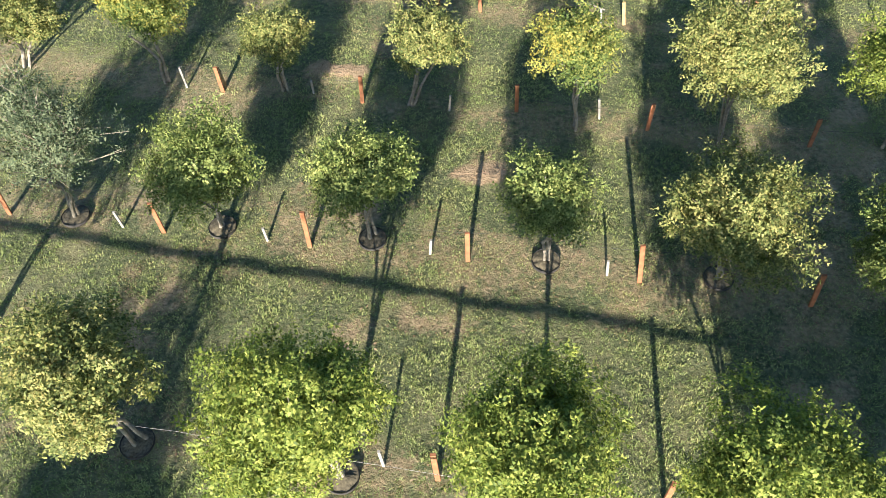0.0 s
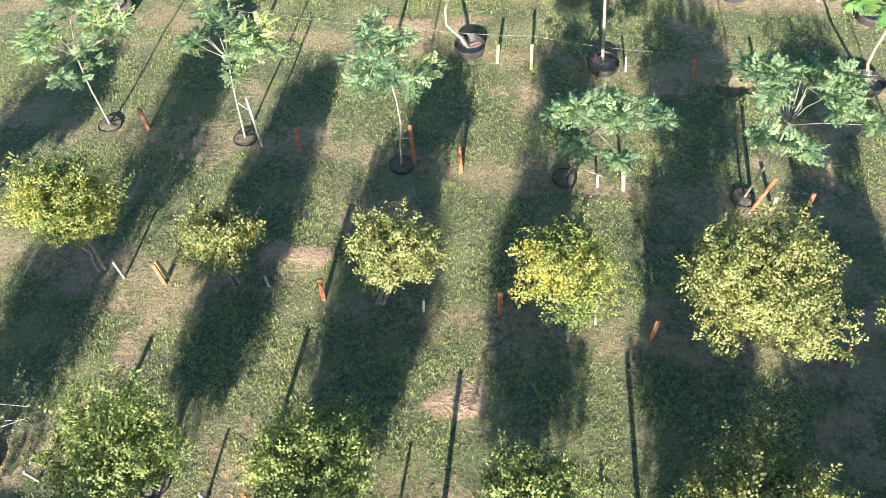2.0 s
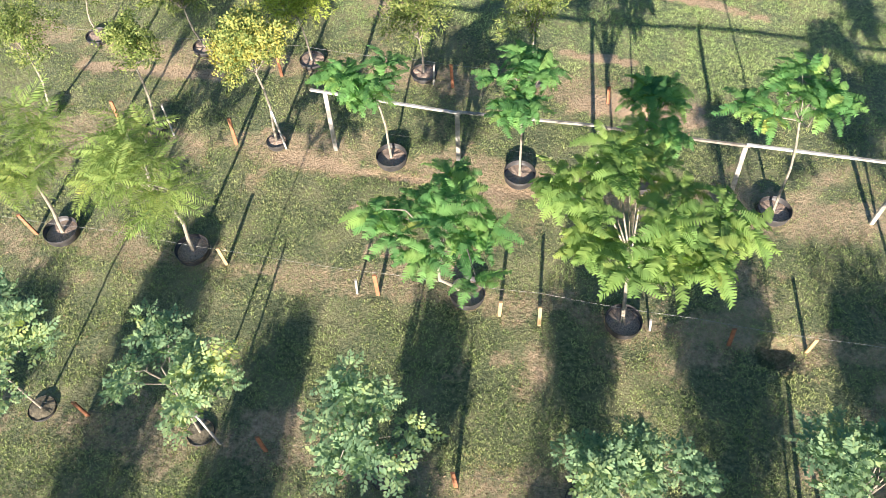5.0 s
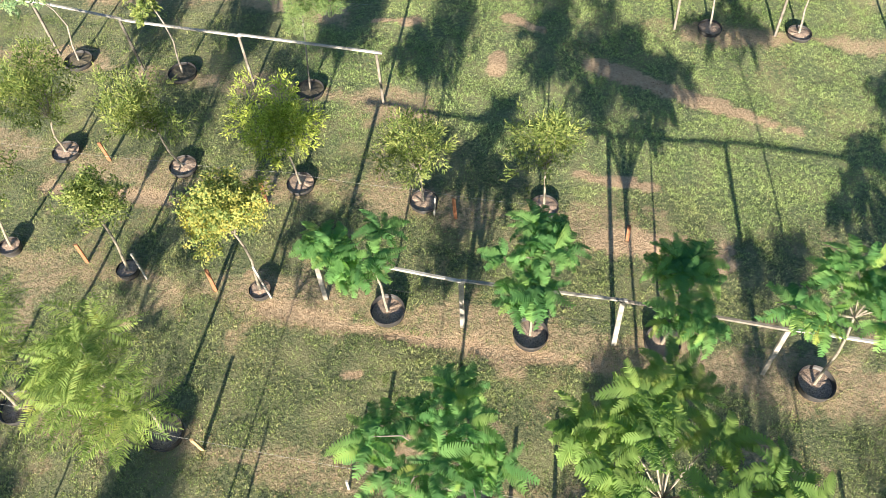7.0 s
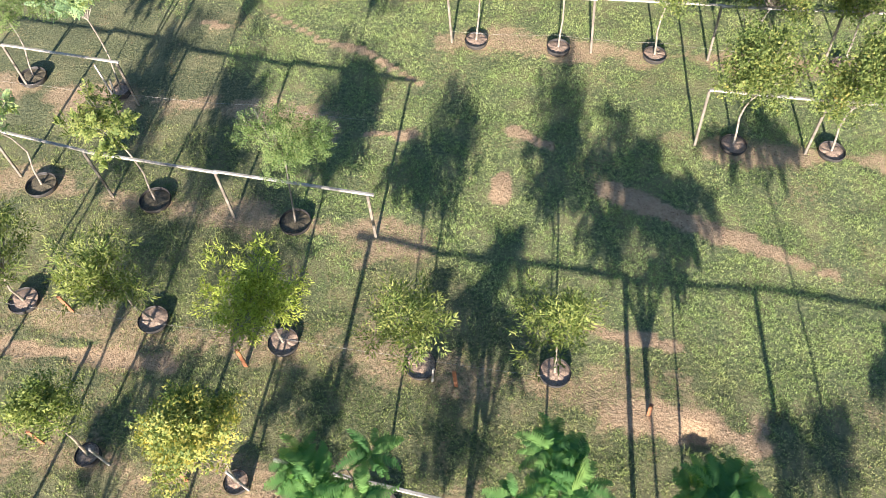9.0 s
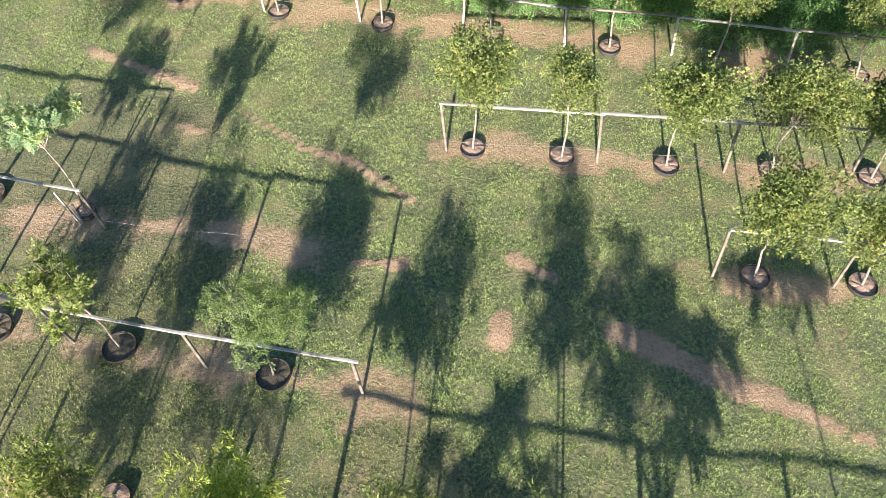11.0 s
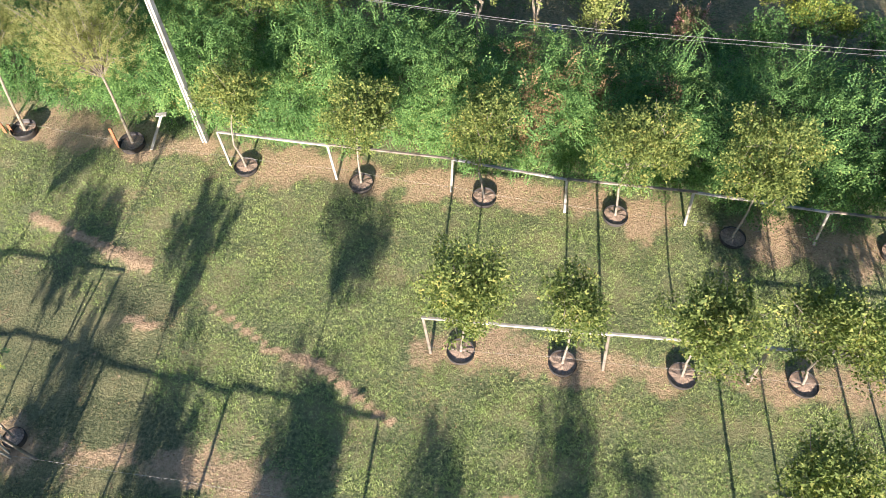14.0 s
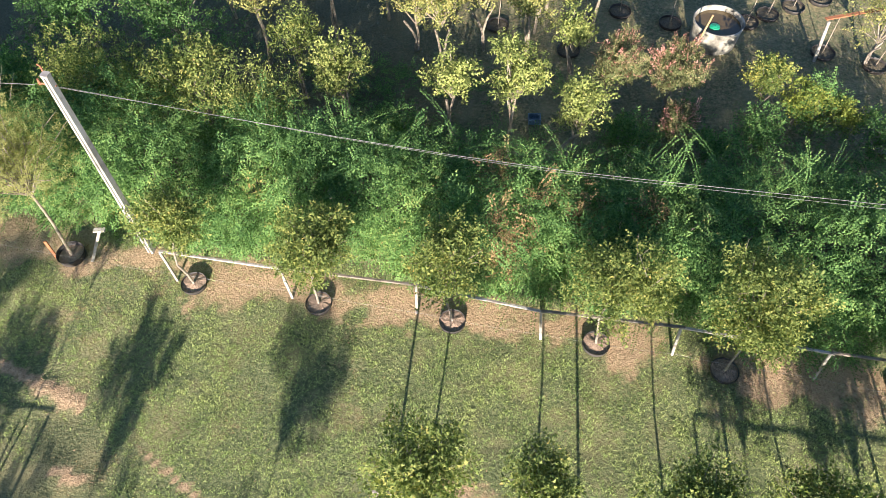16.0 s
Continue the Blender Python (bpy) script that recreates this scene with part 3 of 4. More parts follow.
def grass(name, seed, count, y0, y1, tall, label, mat, straw=False, lush=None):
    rng = np.random.default_rng(seed)
    y = rng.uniform(y0, y1, count)
    x = 0.5 + rng.uniform(-1, 1, count) * half_width(y)
    bare = soil_at(x, y)
    keep = rng.random(count) < smoothstep(0.18, 0.4, bare) * (0.98 - bare) * 1.3 if straw else rng.random(count) > 1.15 * bare - 0.1
    keep &= y < 34.55 - 0.2 * x
    if lush is not None:
        keep &= (lush_at(x, y) + rng.normal(0, 0.35, count) > 0) == lush
    clump = 0.6 * value_noise(x, y, 0.06, 12) + 0.4 * value_noise(x, y, 0.4, 13)
    keep &= rng.random(count) < 0.3 + smoothstep(0.3, 0.6, clump)
    x, y = x[keep], y[keep]
    n, blades = len(x), 3
    root = np.repeat(np.stack([x, y, height_at(x, y) - 0.005], 1), blades, 0)
    m = n * blades
    root[:, :2] += rng.normal(0, 0.015, (m, 2))
    a = rng.uniform(0, 2 * math.pi, m)
    high = tall * rng.uniform(0.5, 1.3, m) * np.repeat((0.08 + 1.85 * clump[keep]) * (1 - 0.7 * np.clip(bare[keep], 0, 1)), blades)
    lean = high * rng.uniform(0.3, 2.2 if straw else 1.8, m)
    side = np.stack([-np.sin(a), np.cos(a), 0 * a], 1) * rng.uniform(0.0045, 0.0085, m)[:, None]
    tip = root + np.stack([np.cos(a) * lean, np.sin(a) * lean, high], 1)
    v = np.stack([root - side, root + side, tip], 1).reshape(-1, 3)
    f = np.arange(3 * m).reshape(-1, 3)
    ob = new(name, mesh_from(name, v, f, mat))
    return tagged(ob, label, "grass", kind="stuff")


grass("lawn_grass", 21, 430000, 5.0, 27.5, 0.025, "short green lawn grass with dry yellow blades", GRASS, lush=False)
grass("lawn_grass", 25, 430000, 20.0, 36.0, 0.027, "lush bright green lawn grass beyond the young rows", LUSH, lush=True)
grass("dry_grass", 23, 430000, 5.0, 36.0, 0.018, "dry straw-coloured grass along the planting lines", STRAW, True)


# ---- dead leaves and clods on the bare belts ----
def litter(seed, count):
    rng = np.random.default_rng(seed)
    y = rng.uniform(5.0, 36.0, count)
    x = 0.5 + rng.uniform(-1, 1, count) * half_width(y)
    keep = rng.random(count) < soil_at(x, y) - 0.12
    x, y = x[keep], y[keep]
    n = len(x)
    spots = np.stack([x, y, height_at(x, y) + rng.uniform(0.001, 0.007, n)], 1)
    ways = rng.normal(0, 1, (n, 3)) * np.array((1, 1, 0.06))
    one = [leaf_quads([((0, 0, 0), (0, 1, 0), 0.06, 0.026)]), leaf_quads([((0, 0, 0), (0, 1, 0.2), 0.045, 0.034)])]
    v, f = spread_sprays(rng, spots, ways, one, (0.4, 1.0), 0.15)
    return tagged(new("leaf_litter", mesh_from("leaf_litter", v, f, LITTER)), "scattered dead leaves and clods on bare earth", "litter", kind="stuff")


litter(22, 80000)


def clods(seed, count):
    """Crumbs of earth on the ridges and heaps."""
    rng = np.random.default_rng(seed)
    vs, fs = [], []
    octa = np.array([(1, 0, 0), (0, 1, 0), (-1, 0, 0), (0, -1, 0), (0, 0, 1), (0, 0, -0.6)], float)
    tri = np.array([(0, 1, 4), (1, 2, 4), (2, 3, 4), (3, 0, 4), (1, 0, 5), (2, 1, 5), (3, 2, 5), (0, 3, 5)])
    for (ax, ay), (bx, by), half, tall in EARTH:
        n = int(count * math.hypot(bx - ax, by - ay) * half) + 12
        u = rng.random(n)[:, None]
        spot = np.array((ax, ay)) * (1 - u) + np.array((bx, by)) * u + rng.normal(0, 0.65 * half, (n, 2))
        z = height_at(spot[:, 0], spot[:, 1])
        for (x, y), h in zip(spot, z):
            size = 0.005 + 0.012 * rng.random() ** 2.5
            fs.append(tri + 6 * len(vs))
            vs.append(octa * size * rng.uniform(0.6, 1.3, (6, 3)) * np.array((1, 1, 0.55)) + (x, y, h))
    return tagged(new("earth_crumb", mesh_from("earth_crumb", np.concatenate(vs), np.concatenate(fs), CLOD)), "loose crumbs of dry reddish earth", "earth", kind="stuff")


clods(24, 420)


# ---- pots ----
def make_pot(radius=0.26, high=0.16, deep=0.04, soil=None):
    pot = new("plant_pot")
    bm = bmesh.new()
    r = radius
    add_lathe(bm, [(r * 0.86, -0.03), (r * 0.96, high - 0.05), (r * 1.0, high - 0.045), (r * 1.01, high), (r * 0.998, high + 0.004), (r * 0.985, high - 0.002), (r * 0.965, high - deep - 0.04)])
    smooth(part("wall", bm, POT_PLASTIC, pot))
    bm = bmesh.new()
    rings = add_lathe(bm, [(r * 0.966, high - deep), (r * 0.6, high - deep + 0.012), (r * 0.25, high - deep + 0.028)], 24)
    bm.faces.new(rings[-1])
    for v in bm.verts:
        v.co.z += 0.018 * (noise.noise(v.co * 14) + 0.3)
    part("potting_soil", bm, soil or POTTING_SOIL, pot, "crumbly brown potting soil")
    bm = bmesh.new()
    add_lathe(bm, [(r * 0.90, -0.02), (r * 0.985, high - 0.048), (r * 1.012, high - 0.043), (r * 1.018, high - 0.012)], 28)
    smooth(part("dust_coat", bm, DUSTY_PLASTIC, pot, "pale dusty outer skin"))
    return tagged(pot, "round black plastic nursery pot filled with soil", "pot", "nursery pots")


POT = make_pot(0.27, 0.16, 0.10)
BIG_POT = make_pot(0.28, 0.09, 0.06, DARK_SOIL)
MID_POT = make_pot(0.245, 0.095, 0.05)
SMALL_POT = make_pot(0.175, 0.13, 0.04)
LOW_POT = make_pot(0.185, 0.05, 0.014, DARK_SOIL)
POTS_USED = {"tall": False, "low": False, "mid": False, "big": False, "small": False}


def put_pot(x, y, low=False, tilt=0.0, mid=False, big=False, small=False):
    key, ob = ("small", SMALL_POT) if small else ("big", BIG_POT) if big else ("mid", MID_POT) if mid else ("low", LOW_POT) if low else ("tall", POT)
    m = pose(x, y, 0, tilt, tilt * 0.6, (x * 77 + y * 31) % 360)
    if POTS_USED[key]:
        return copy_thing(ob, m)
    POTS_USED[key] = True
    ob.matrix_basis = m
    return ob


# ---- trees, row by row: x, y, lean, height of the crown's middle, crown radius ----
def shrub(n, x, y, lean, high, r, leaf, label, dense=1.0, potted=True, squash=0.92, low=-0.75, size=(0.65, 1.05), shoots=45):
    if potted:
        put_pot(x, y, True)
    return tree("shrub", 100 + n, x, y, lean, high, r, leaf, "shrub", label, "shrub", int(2700 * dense * (r / 0.8) ** 2), 44, 0.37, squash, 3, GREY_BARK, 0.021, -0.3, size,
                group="clipped shrubs", base=0.06, low=low, trim=0.09, shoots=int(shoots * dense * (r / 0.8) ** 2))


ROW_A = [(-3.22, 6.63, 0.14, 1.84, 0.76, "pale"), (-0.92, 6.26, -0.15, 1.80, 0.90, "lime"), (1.20, 5.92, -0.22, 1.95, 0.82, "lime"), (3.29, 5.62, -0.35, 1.72, 0.92, "lime")]
for n, (x, y, lean, high, r, leaf) in enumerate(ROW_A):
    shrub(n, x, y, lean, high, r, leaf, "dense round lime-green shrub in a sunken pot" if leaf == "lime" else "dense round pale yellow-green shrub in a sunken pot", 1.75, squash=1.05, low=-0.95, size=(0.6, 1.0), shoots=16)
ROW_B = [(-2.85, 9.63, 0.08, 1.38, 0.76, "green"), (-0.80, 9.43, 0.02, 1.35, 0.74, "green"), (1.48, 9.06, -0.11, 1.38, 0.65, "green"), (3.65, 8.79, -0.2, 1.36, 0.92, "pale"),
         (5.85, 8.37, -0.35, 1.36, 0.87, "green")]
for n, (x, y, lean, high, r, leaf) in enumerate(ROW_B):
    shrub(10 + n, x, y, lean, high, r, leaf, "bushy green shrub on several grey stems" if leaf == "green" else "bushy pale-leaved shrub on several grey stems")
put_pot(-4.92, 9.83, True)
tree("shrub", 19, -4.92, 9.83, 0.3, 1.55, 0.84, "grey", "fine", "sparse grey-green shrub with bare pale twigs", "shrub", 1100, 30, 0.4, 0.95, 3, PALE_BARK, 0.02, 0.5, twigs=60)
ROW_C = [(-6.76, 12.98, 0.39, 1.08, 0.66, "pale"), (-4.31, 12.63, 0.04, 1.42, 0.74, "yellow"), (-2.38, 12.38, 0.04, 1.08, 0.58, "pale"), (-0.34, 12.05, 0.24, 1.22, 0.62, "pale"),
         (2.11, 11.57, -0.20, 1.52, 0.66, "yellow"), (4.21, 11.25, -0.21, 1.68, 0.93, "pale"), (6.62, 11.05, -0.45, 1.62, 0.85, "lime")]
for n, (x, y, lean, high, r, leaf) in enumerate(ROW_C):
    shrub(30 + n, x, y, lean, high, r, leaf, "yellow-green round-headed shrub on a pale trunk" if leaf == "yellow" else "loose green shrub on pale stems", 0.95, False)

ROW_D = [(-5.00, 15.46, 0.1, 1.75, 0.85), (-2.71, 15.12, 0.2, 1.92, 0.72), (-0.17, 14.54, -0.09, 2.09, 0.70), (2.35, 14.25, 0.31, 1.25, 0.90), (4.97, 13.82, 0.1, 1.9, 0.95), (7.45, 13.4, -0.2, 2.3, 1.0)]
for n, (x, y, lean, high, r) in enumerate(ROW_D):
    put_pot(x, y, True)
    tree("feathery_tree", 200 + n, x, y, lean, high, r, "blue", "locust", "slender young tree with blue-green feathery leaves", "tree", int(400 * (r / 0.85) ** 2), 14, 0.2, 0.5, 1, PALE_BARK, 0.015, 0.05,
         (0.85, 1.35), "feathery trees", wild=0.55, trim=0.02, low=-0.35, rosette=7, bend_by=0.06)
ROW_E = [(-5.66, 18.47, 0.25, 2.1, 0.95, 130), (-3.43, 18.10, -0.1, 2.2, 0.98, 140), (0.95, 17.29, -0.45, 1.9, 1.22, 170), (3.25, 16.80, -0.35, 2.85, 1.5, 330), (7.62, 16.26, -0.3, 1.9, 1.0, 150)]
for n, (x, y, lean, high, r, count) in enumerate(ROW_E):
    put_pot(x, y)
    fine = x < 0
    tint = "fern" if fine else "flame" if r > 1.4 else "frond"
    tree("feathery_tree", 300 + n, x, y, lean, high, r, tint, "fern" if fine else "wide_fern", "young flame tree with lime ferny fronds on a pale forked trunk", "tree", int(count * (1.35 if fine else 1.15)), 14 if r < 1.4 else 20, 0.36, 0.55 if r < 1.2 else 0.34, 1, PALE_BARK, 0.027, 0.0,
         (0.95, 1.4), "ferny trees", trim=0.22, drop=0.7 if r > 1.4 else 0.35, rosette=9, bend_by=0.1)
ROW_F = [(-0.34, 20.07, -0.26, 1.95, 0.74), (1.88, 19.66, -0.15, 2.1, 0.74), (3.88, 19.52, -0.1, 1.66, 0.68), (6.01, 18.86, -0.6, 2.5, 0.7), (8.35, 18.1, -0.3, 1.98, 0.8)]
for n, (x, y, lean, high, r) in enumerate(ROW_F):
    put_pot(x, y)
    tree("feathery_tree", 400 + n, x, y, lean, high, r, "frond", "wide_fern", "young flame tree with bright green fronds in a pot", "tree", 150, 9, 0.36, 0.36, 1, PALE_BARK, 0.019, 0.2, (0.9, 1.3), "ferny trees", low=-0.4, drop=0.15, trim=0.05, rosette=8, bend_by=0.07)
ROW_F_WEST = [(-4.67, 20.84, 0.2, 1.94, 0.58, "willow", 480), (-2.42, 20.45, 0.0, 2.2, 0.72, "yellow", 1500), (-6.79, 21.30, 0.3, 1.85, 0.69, "willow", 450)]
for n, (x, y, lean, high, r, leaf, count) in enumerate(ROW_F_WEST):
    put_pot(x, y, small=True)
    tree("young_tree", 420 + n, x, y, lean, high, r, leaf, "shrub", "thin young tree with yellowing leaves tied to a stake", "tree", count, 20, 0.36, 0.95, 1, PALE_BARK, 0.021, 0.3, bend_by=0.07)
ROW_G = [(-6.51, 23.44, 0.19, 1.67, 0.8, "willow"), (-4.24, 23.08, -0.2, 1.62, 0.72, "willow"), (-2.04, 22.67, -0.15, 1.69, 0.72, "bright"), (0.18, 22.27, -0.09, 1.5, 0.68, "willow"),
         (2.28, 22.14, -0.13, 1.65, 0.64, "willow")]
for n, (x, y, lean, high, r, leaf) in enumerate(ROW_G):
    put_pot(x, y, mid=True)
    tree("young_tree", 500 + n, x, y, lean, high, r, leaf, "willow", "bushy young tree with narrow lime leaves" if leaf == "bright" else "bushy young tree with narrow olive-green leaves",
         "tree", int((400 if leaf == "bright" else 290) * (r / 0.7) ** 2), 20, 0.34, 1.2, 1, PALE_BARK, 0.018, 0.35, group="narrow-leaved trees", roll=1.0, outer=0.6)
ROW_H = [(-7.02, 25.93, -0.2, 2.05, 0.88, "blue", 420), (-4.79, 25.56, -0.08, 2.16, 0.88, "willow", 330), (-2.14, 25.05, 0.24, 2.3, 0.85, "soft", 1500), (-6.14, 28.38, 0.12, 2.3, 0.9, "blue", 560),
         (-8.15, 28.84, 0.35, 1.97, 1.0, "soft", 1200)]
for n, (x, y, lean, high, r, leaf, count) in enumerate(ROW_H):
    put_pot(x, y, big=n != 3, small=n == 3)
    tree("feathery_tree", 600 + n, x, y, lean, high, r, leaf, "locust" if leaf != "soft" else "fine", "thin leaning tree with soft feathery leaves tied to a rail", "tree", count, 15 if leaf == "soft" else 11, 0.36 if leaf == "soft" else 0.27, 0.65, 1,
         GREY_BARK, 0.016, 0.2, (0.6, 0.95) if leaf == "soft" else (0.8, 1.25), group="tied feathery trees", twigs=12, bend_by=0.08)
ROW_K = [(6.11, 26.85, -0.1, 1.95, 0.84), (7.93, 26.66, -0.2, 1.90, 0.88), (1.22, 29.89, 0.05, 2.15, 0.80), (2.98, 29.65, -0.1, 2.05, 0.60), (5.01, 29.40, -0.1, 2.05, 0.84),
         (7.03, 29.23, -0.15, 2.05, 0.9), (8.89, 29.04, -0.3, 1.94, 0.89)]
for n, (x, y, lean, high, r) in enumerate(ROW_K):
    put_pot(x, y, mid=True)
    tree("broadleaf_tree", 700 + n, x, y, lean, high - 0.05, r * 1.06, "gloss", "small_whorl", "small round-headed tree with leathery yellow-green leaves", "tree", int(960 * (r / 0.8) ** 2), 30, 0.33, 0.95, 1, GREY_BARK, 0.019,
         0.5, (0.9, 1.4), bend_by=0.06, group="leathery-leaved trees", roll=0.9, twigs=26, outer=0.5)
ROW_L = [(-3.24, 34.21, 0.2, 2.25, 0.78), (-0.78, 33.74, 0.1, 2.06, 0.86), (1.75, 33.33, -0.1, 2.1, 0.78), (4.35, 32.84, -0.05, 2.1, 0.98), (6.55, 32.29, -0.1, 2.2, 1.0), (9.54, 31.88, -0.18, 1.93, 1.0)]
for n, (x, y, lean, high, r) in enumerate(ROW_L):
    put_pot(x, y, mid=True)
    tree("broadleaf_tree", 740 + n, x, y, lean, high, r, "gloss", "small_whorl", "open-headed tree with leathery yellowing leaves by the hedge", "tree", int(1080 * (r / 0.85) ** 2), 26, 0.32, 0.85, 1, GREY_BARK,
         0.020, 0.5, bend_by=0.08, group="leathery-leaved trees", roll=0.7, twigs=22, outer=0.5)
for n, (x, y, lean, high, r) in enumerate([(-8.31, 35.32, 0.5, 2.8, 0.95), (-5.82, 34.90, 0.2, 2.95, 1.1)]):
    put_pot(x, y)
    tree("wispy_tree", 760 + n, x, y, lean, high, r, "wispy", "fine", "tall thin tree with wispy pale foliage", "tree", 3300, 50, 0.40, 1.2, 1, PALE_BARK, 0.028, 0.7, (0.55, 0.9), twigs=40, bend_by=0.08)


# ---- stakes: x, y, lean, height ----
def stake(x, y, lean, high, mat, wide, label, name="wooden_stake", thick=0.03):
    bm = bmesh.new()
    add_board(bm, (0, 0, -0.08), (lean, 0, high), wide, thick, (0, 1, 0.0), 0.005)
    ob = part(name, bm, mat, None)
    ob.location = (x, y, 0)
    return tagged(ob, label, "stake", "planting stakes")


ORANGE_STAKES = [
    (0.11, 6.24, -0.04, 0.78), (2.48, 6.00, -0.07, 0.7), (-5.89, 9.90, 0.09, 0.5), (-3.64, 9.56, 0.02, 0.63), (-1.63, 9.32, 0.02, 0.74), (0.47, 9.08, -0.02, 0.62), (2.66, 8.75, -0.14, 0.80),
    (4.72, 8.39, -0.14, 0.70), (-1.14, 12.11, 0.02, 0.52), (1.26, 11.88, -0.03, 0.53), (3.20, 11.48, -0.02, 0.51), (5.51, 11.11, -0.07, 0.55), (-3.37, 12.36, 0.0, 0.5),
    (-4.34, 15.37, 0.0, 0.48), (-1.79, 14.88, 0.0, 0.53), (0.04, 14.57, -0.04, 0.87), (0.77, 14.42, -0.05, 0.57), (5.81, 13.53, -0.07, 0.49), (5.05, 13.63, 0.1, 0.71),
]
ORANGE_STAKES_FAR = [
    (4.77, 16.46, -0.09, 0.50), (-6.12, 18.49, -0.05, 0.52), (-0.42, 17.32, -0.01, 0.56), (-5.44, 21.04, 0.04, 0.53), (-3.18, 20.50, 0.03, 0.63), (-5.66, 23.27, -0.01, 0.49), (-2.60, 22.28, 0.01, 0.6),
    (0.74, 21.95, -0.04, 0.55), (3.65, 21.48, -0.06, 0.42), (-6.15, 34.88, 0.03, 0.56), (-8.78, 35.33, 0.04, 0.59), (-8.6, 35.28, 0.04, 0.3),
]
for row in ORANGE_STAKES + ORANGE_STAKES_FAR:
    stake(*row, ORANGE_WOOD, 0.06, "orange-brown rough timber stake driven into the ground")
TAN_STAKES = [(-3.34, 12.47, -0.05, 0.42), (3.23, 14.02, -0.10, 0.44), (2.02, 16.79, -0.04, 0.53), (-2.86, 17.88, -0.03, 0.45), (5.36, 13.61, -0.06, 0.31), (1.43, 16.96, 0.0, 0.4), (5.86, 16.35, -0.02, 0.4)]
for row in TAN_STAKES:
    stake(*row, TAN_WOOD, 0.055, "pale tan timber stake beside a young tree")
WHITE_STAKES = [
    (-0.48, 6.39, -0.02, 0.44), (-4.22, 9.66, -0.01, 0.33), (-2.21, 9.43, -0.01, 0.27), (-0.03, 9.20, 0.02, 0.30), (2.26, 8.86, -0.05, 0.32), (-3.97, 12.47, 0.0, 0.42), (-1.93, 12.34, 0.0, 0.25),
    (2.52, 11.71, -0.08, 0.40), (0.22, 11.91, 0.02, 0.31), (-2.42, 14.97, -0.01, 1.05), (2.84, 14.09, -0.05, 0.28), (-0.75, 17.35, 0.02, 0.38), (3.66, 16.70, -0.07, 0.32), (-4.36, 20.72, 0.03, 0.74),
    (-2.24, 20.36, -0.08, 0.95), (0.36, 22.02, 0.03, 0.5), (-6.15, 28.08, -0.05, 1.05), (-6.21, 28.16, 0.1, 0.6),
]
for row in WHITE_STAKES:
    stake(*row, WHITE_WOOD, 0.034, "short white-painted stake beside a planting line")


# ---- straps from trunks to stakes ----
for a, b in [((-0.18, 14.54, 0.62), (0.02, 14.56, 0.60)), ((-2.60, 15.1, 0.80), (-2.43, 14.98, 0.78)), ((2.40, 14.25, 0.36), (2.83, 14.1, 0.25))]:
    bm = bmesh.new()
    way = (Vector(b) - Vector(a)).normalized()
    add_tube(bm, [Vector(a) - 0.05 * way, Vector(a).lerp(Vector(b), 0.5) - Vector((0, 0, 0.012)), Vector(b) + 0.03 * way], [0.009, 0.007, 0.009], 6)
    tagged(part("tree_tie", bm, WHITE_WOOD, None), "pale cloth strap tying a trunk to its stake", "strap")


# ---- tie rails: posts (x, y, lean, height) and boards between their tops ----
def tie_rail(posts, label, mats, wide=0.046, start=0.0, end=0.0, post=0.048):
    thing = tagged(new("tie_rail"), label, "rail", "tie rails")
    tops = []
    for n, (x, y, lean, high) in enumerate(posts):
        bm = bmesh.new()
        add_board(bm, (x, y, -0.1), (x + lean, y, high), post, 0.04, (0, 1, 0))
        part("post", bm, mats[0], thing)
        tops.append(Vector((x + lean, y, high + 0.02)))
    way = (tops[-1] - tops[0]).normalized()
    tops[0] -= start * way
    tops[-1] += end * way
    for n, (a, b) in enumerate(zip(tops, tops[1:])):
        bm = bmesh.new()
        lift = Vector((0, 0, 0.024 * (n % 2)))
        add_board(bm, a + lift, b + lift + 0.06 * way, wide, 0.04, (0, 0, 1))
        part("rail_board", bm, mats[1 + n % (len(mats) - 1)], thing)
    return thing


tie_rail([(-1.36, 20.34, 0.01, 1.36), (0.84, 19.84, -0.04, 1.36), (3.17, 19.54, -0.14, 1.34), (5.33, 19.06, -0.19, 1.42), (7.57, 18.65, -0.09, 1.40), (9.8, 18.25, 0, 1.4)],
         "white-painted timber rail on posts that holds young trees", [PALE_WOOD, WHITE_WOOD, PALE_WOOD, GREY_WOOD, WHITE_WOOD], start=0.25, post=0.075)
tie_rail([(-9.8, 26.6, 0.1, 1.3), (-7.53, 26.19, 0.06, 1.28), (-5.62, 25.68, -0.01, 1.25), (-3.28, 25.21, 0.0, 1.25), (-0.67, 24.75, -0.03, 1.21)],
         "white-painted timber rail on thin posts along potted trees", [GREY_WOOD, WHITE_WOOD], end=0.05)
tie_rail([(-10.5, 29.1, 0, 1.1), (-8.19, 28.59, 0.05, 1.08), (-5.72, 28.05, -0.02, 1.1)],
         "white-painted timber rail ending beside a leaning tree", [GREY_WOOD, WHITE_WOOD])
tie_rail([(5.40, 26.90, -0.16, 1.42), (7.45, 26.65, -0.16, 1.38), (9.8, 26.3, -0.1, 1.38)],
         "white-painted timber rail on leaning grey posts", [GREY_WOOD, WHITE_WOOD])
tie_rail([(0.70, 29.89, -0.10, 1.3), (3.69, 29.55, -0.15, 1.33), (6.13, 29.27, -0.15, 1.36), (8.49, 29.05, -0.2, 1.38), (11.0, 28.75, -0.1, 1.38)],
         "white-painted timber rail behind potted round-headed trees", [GREY_WOOD, WHITE_WOOD], start=0.03)
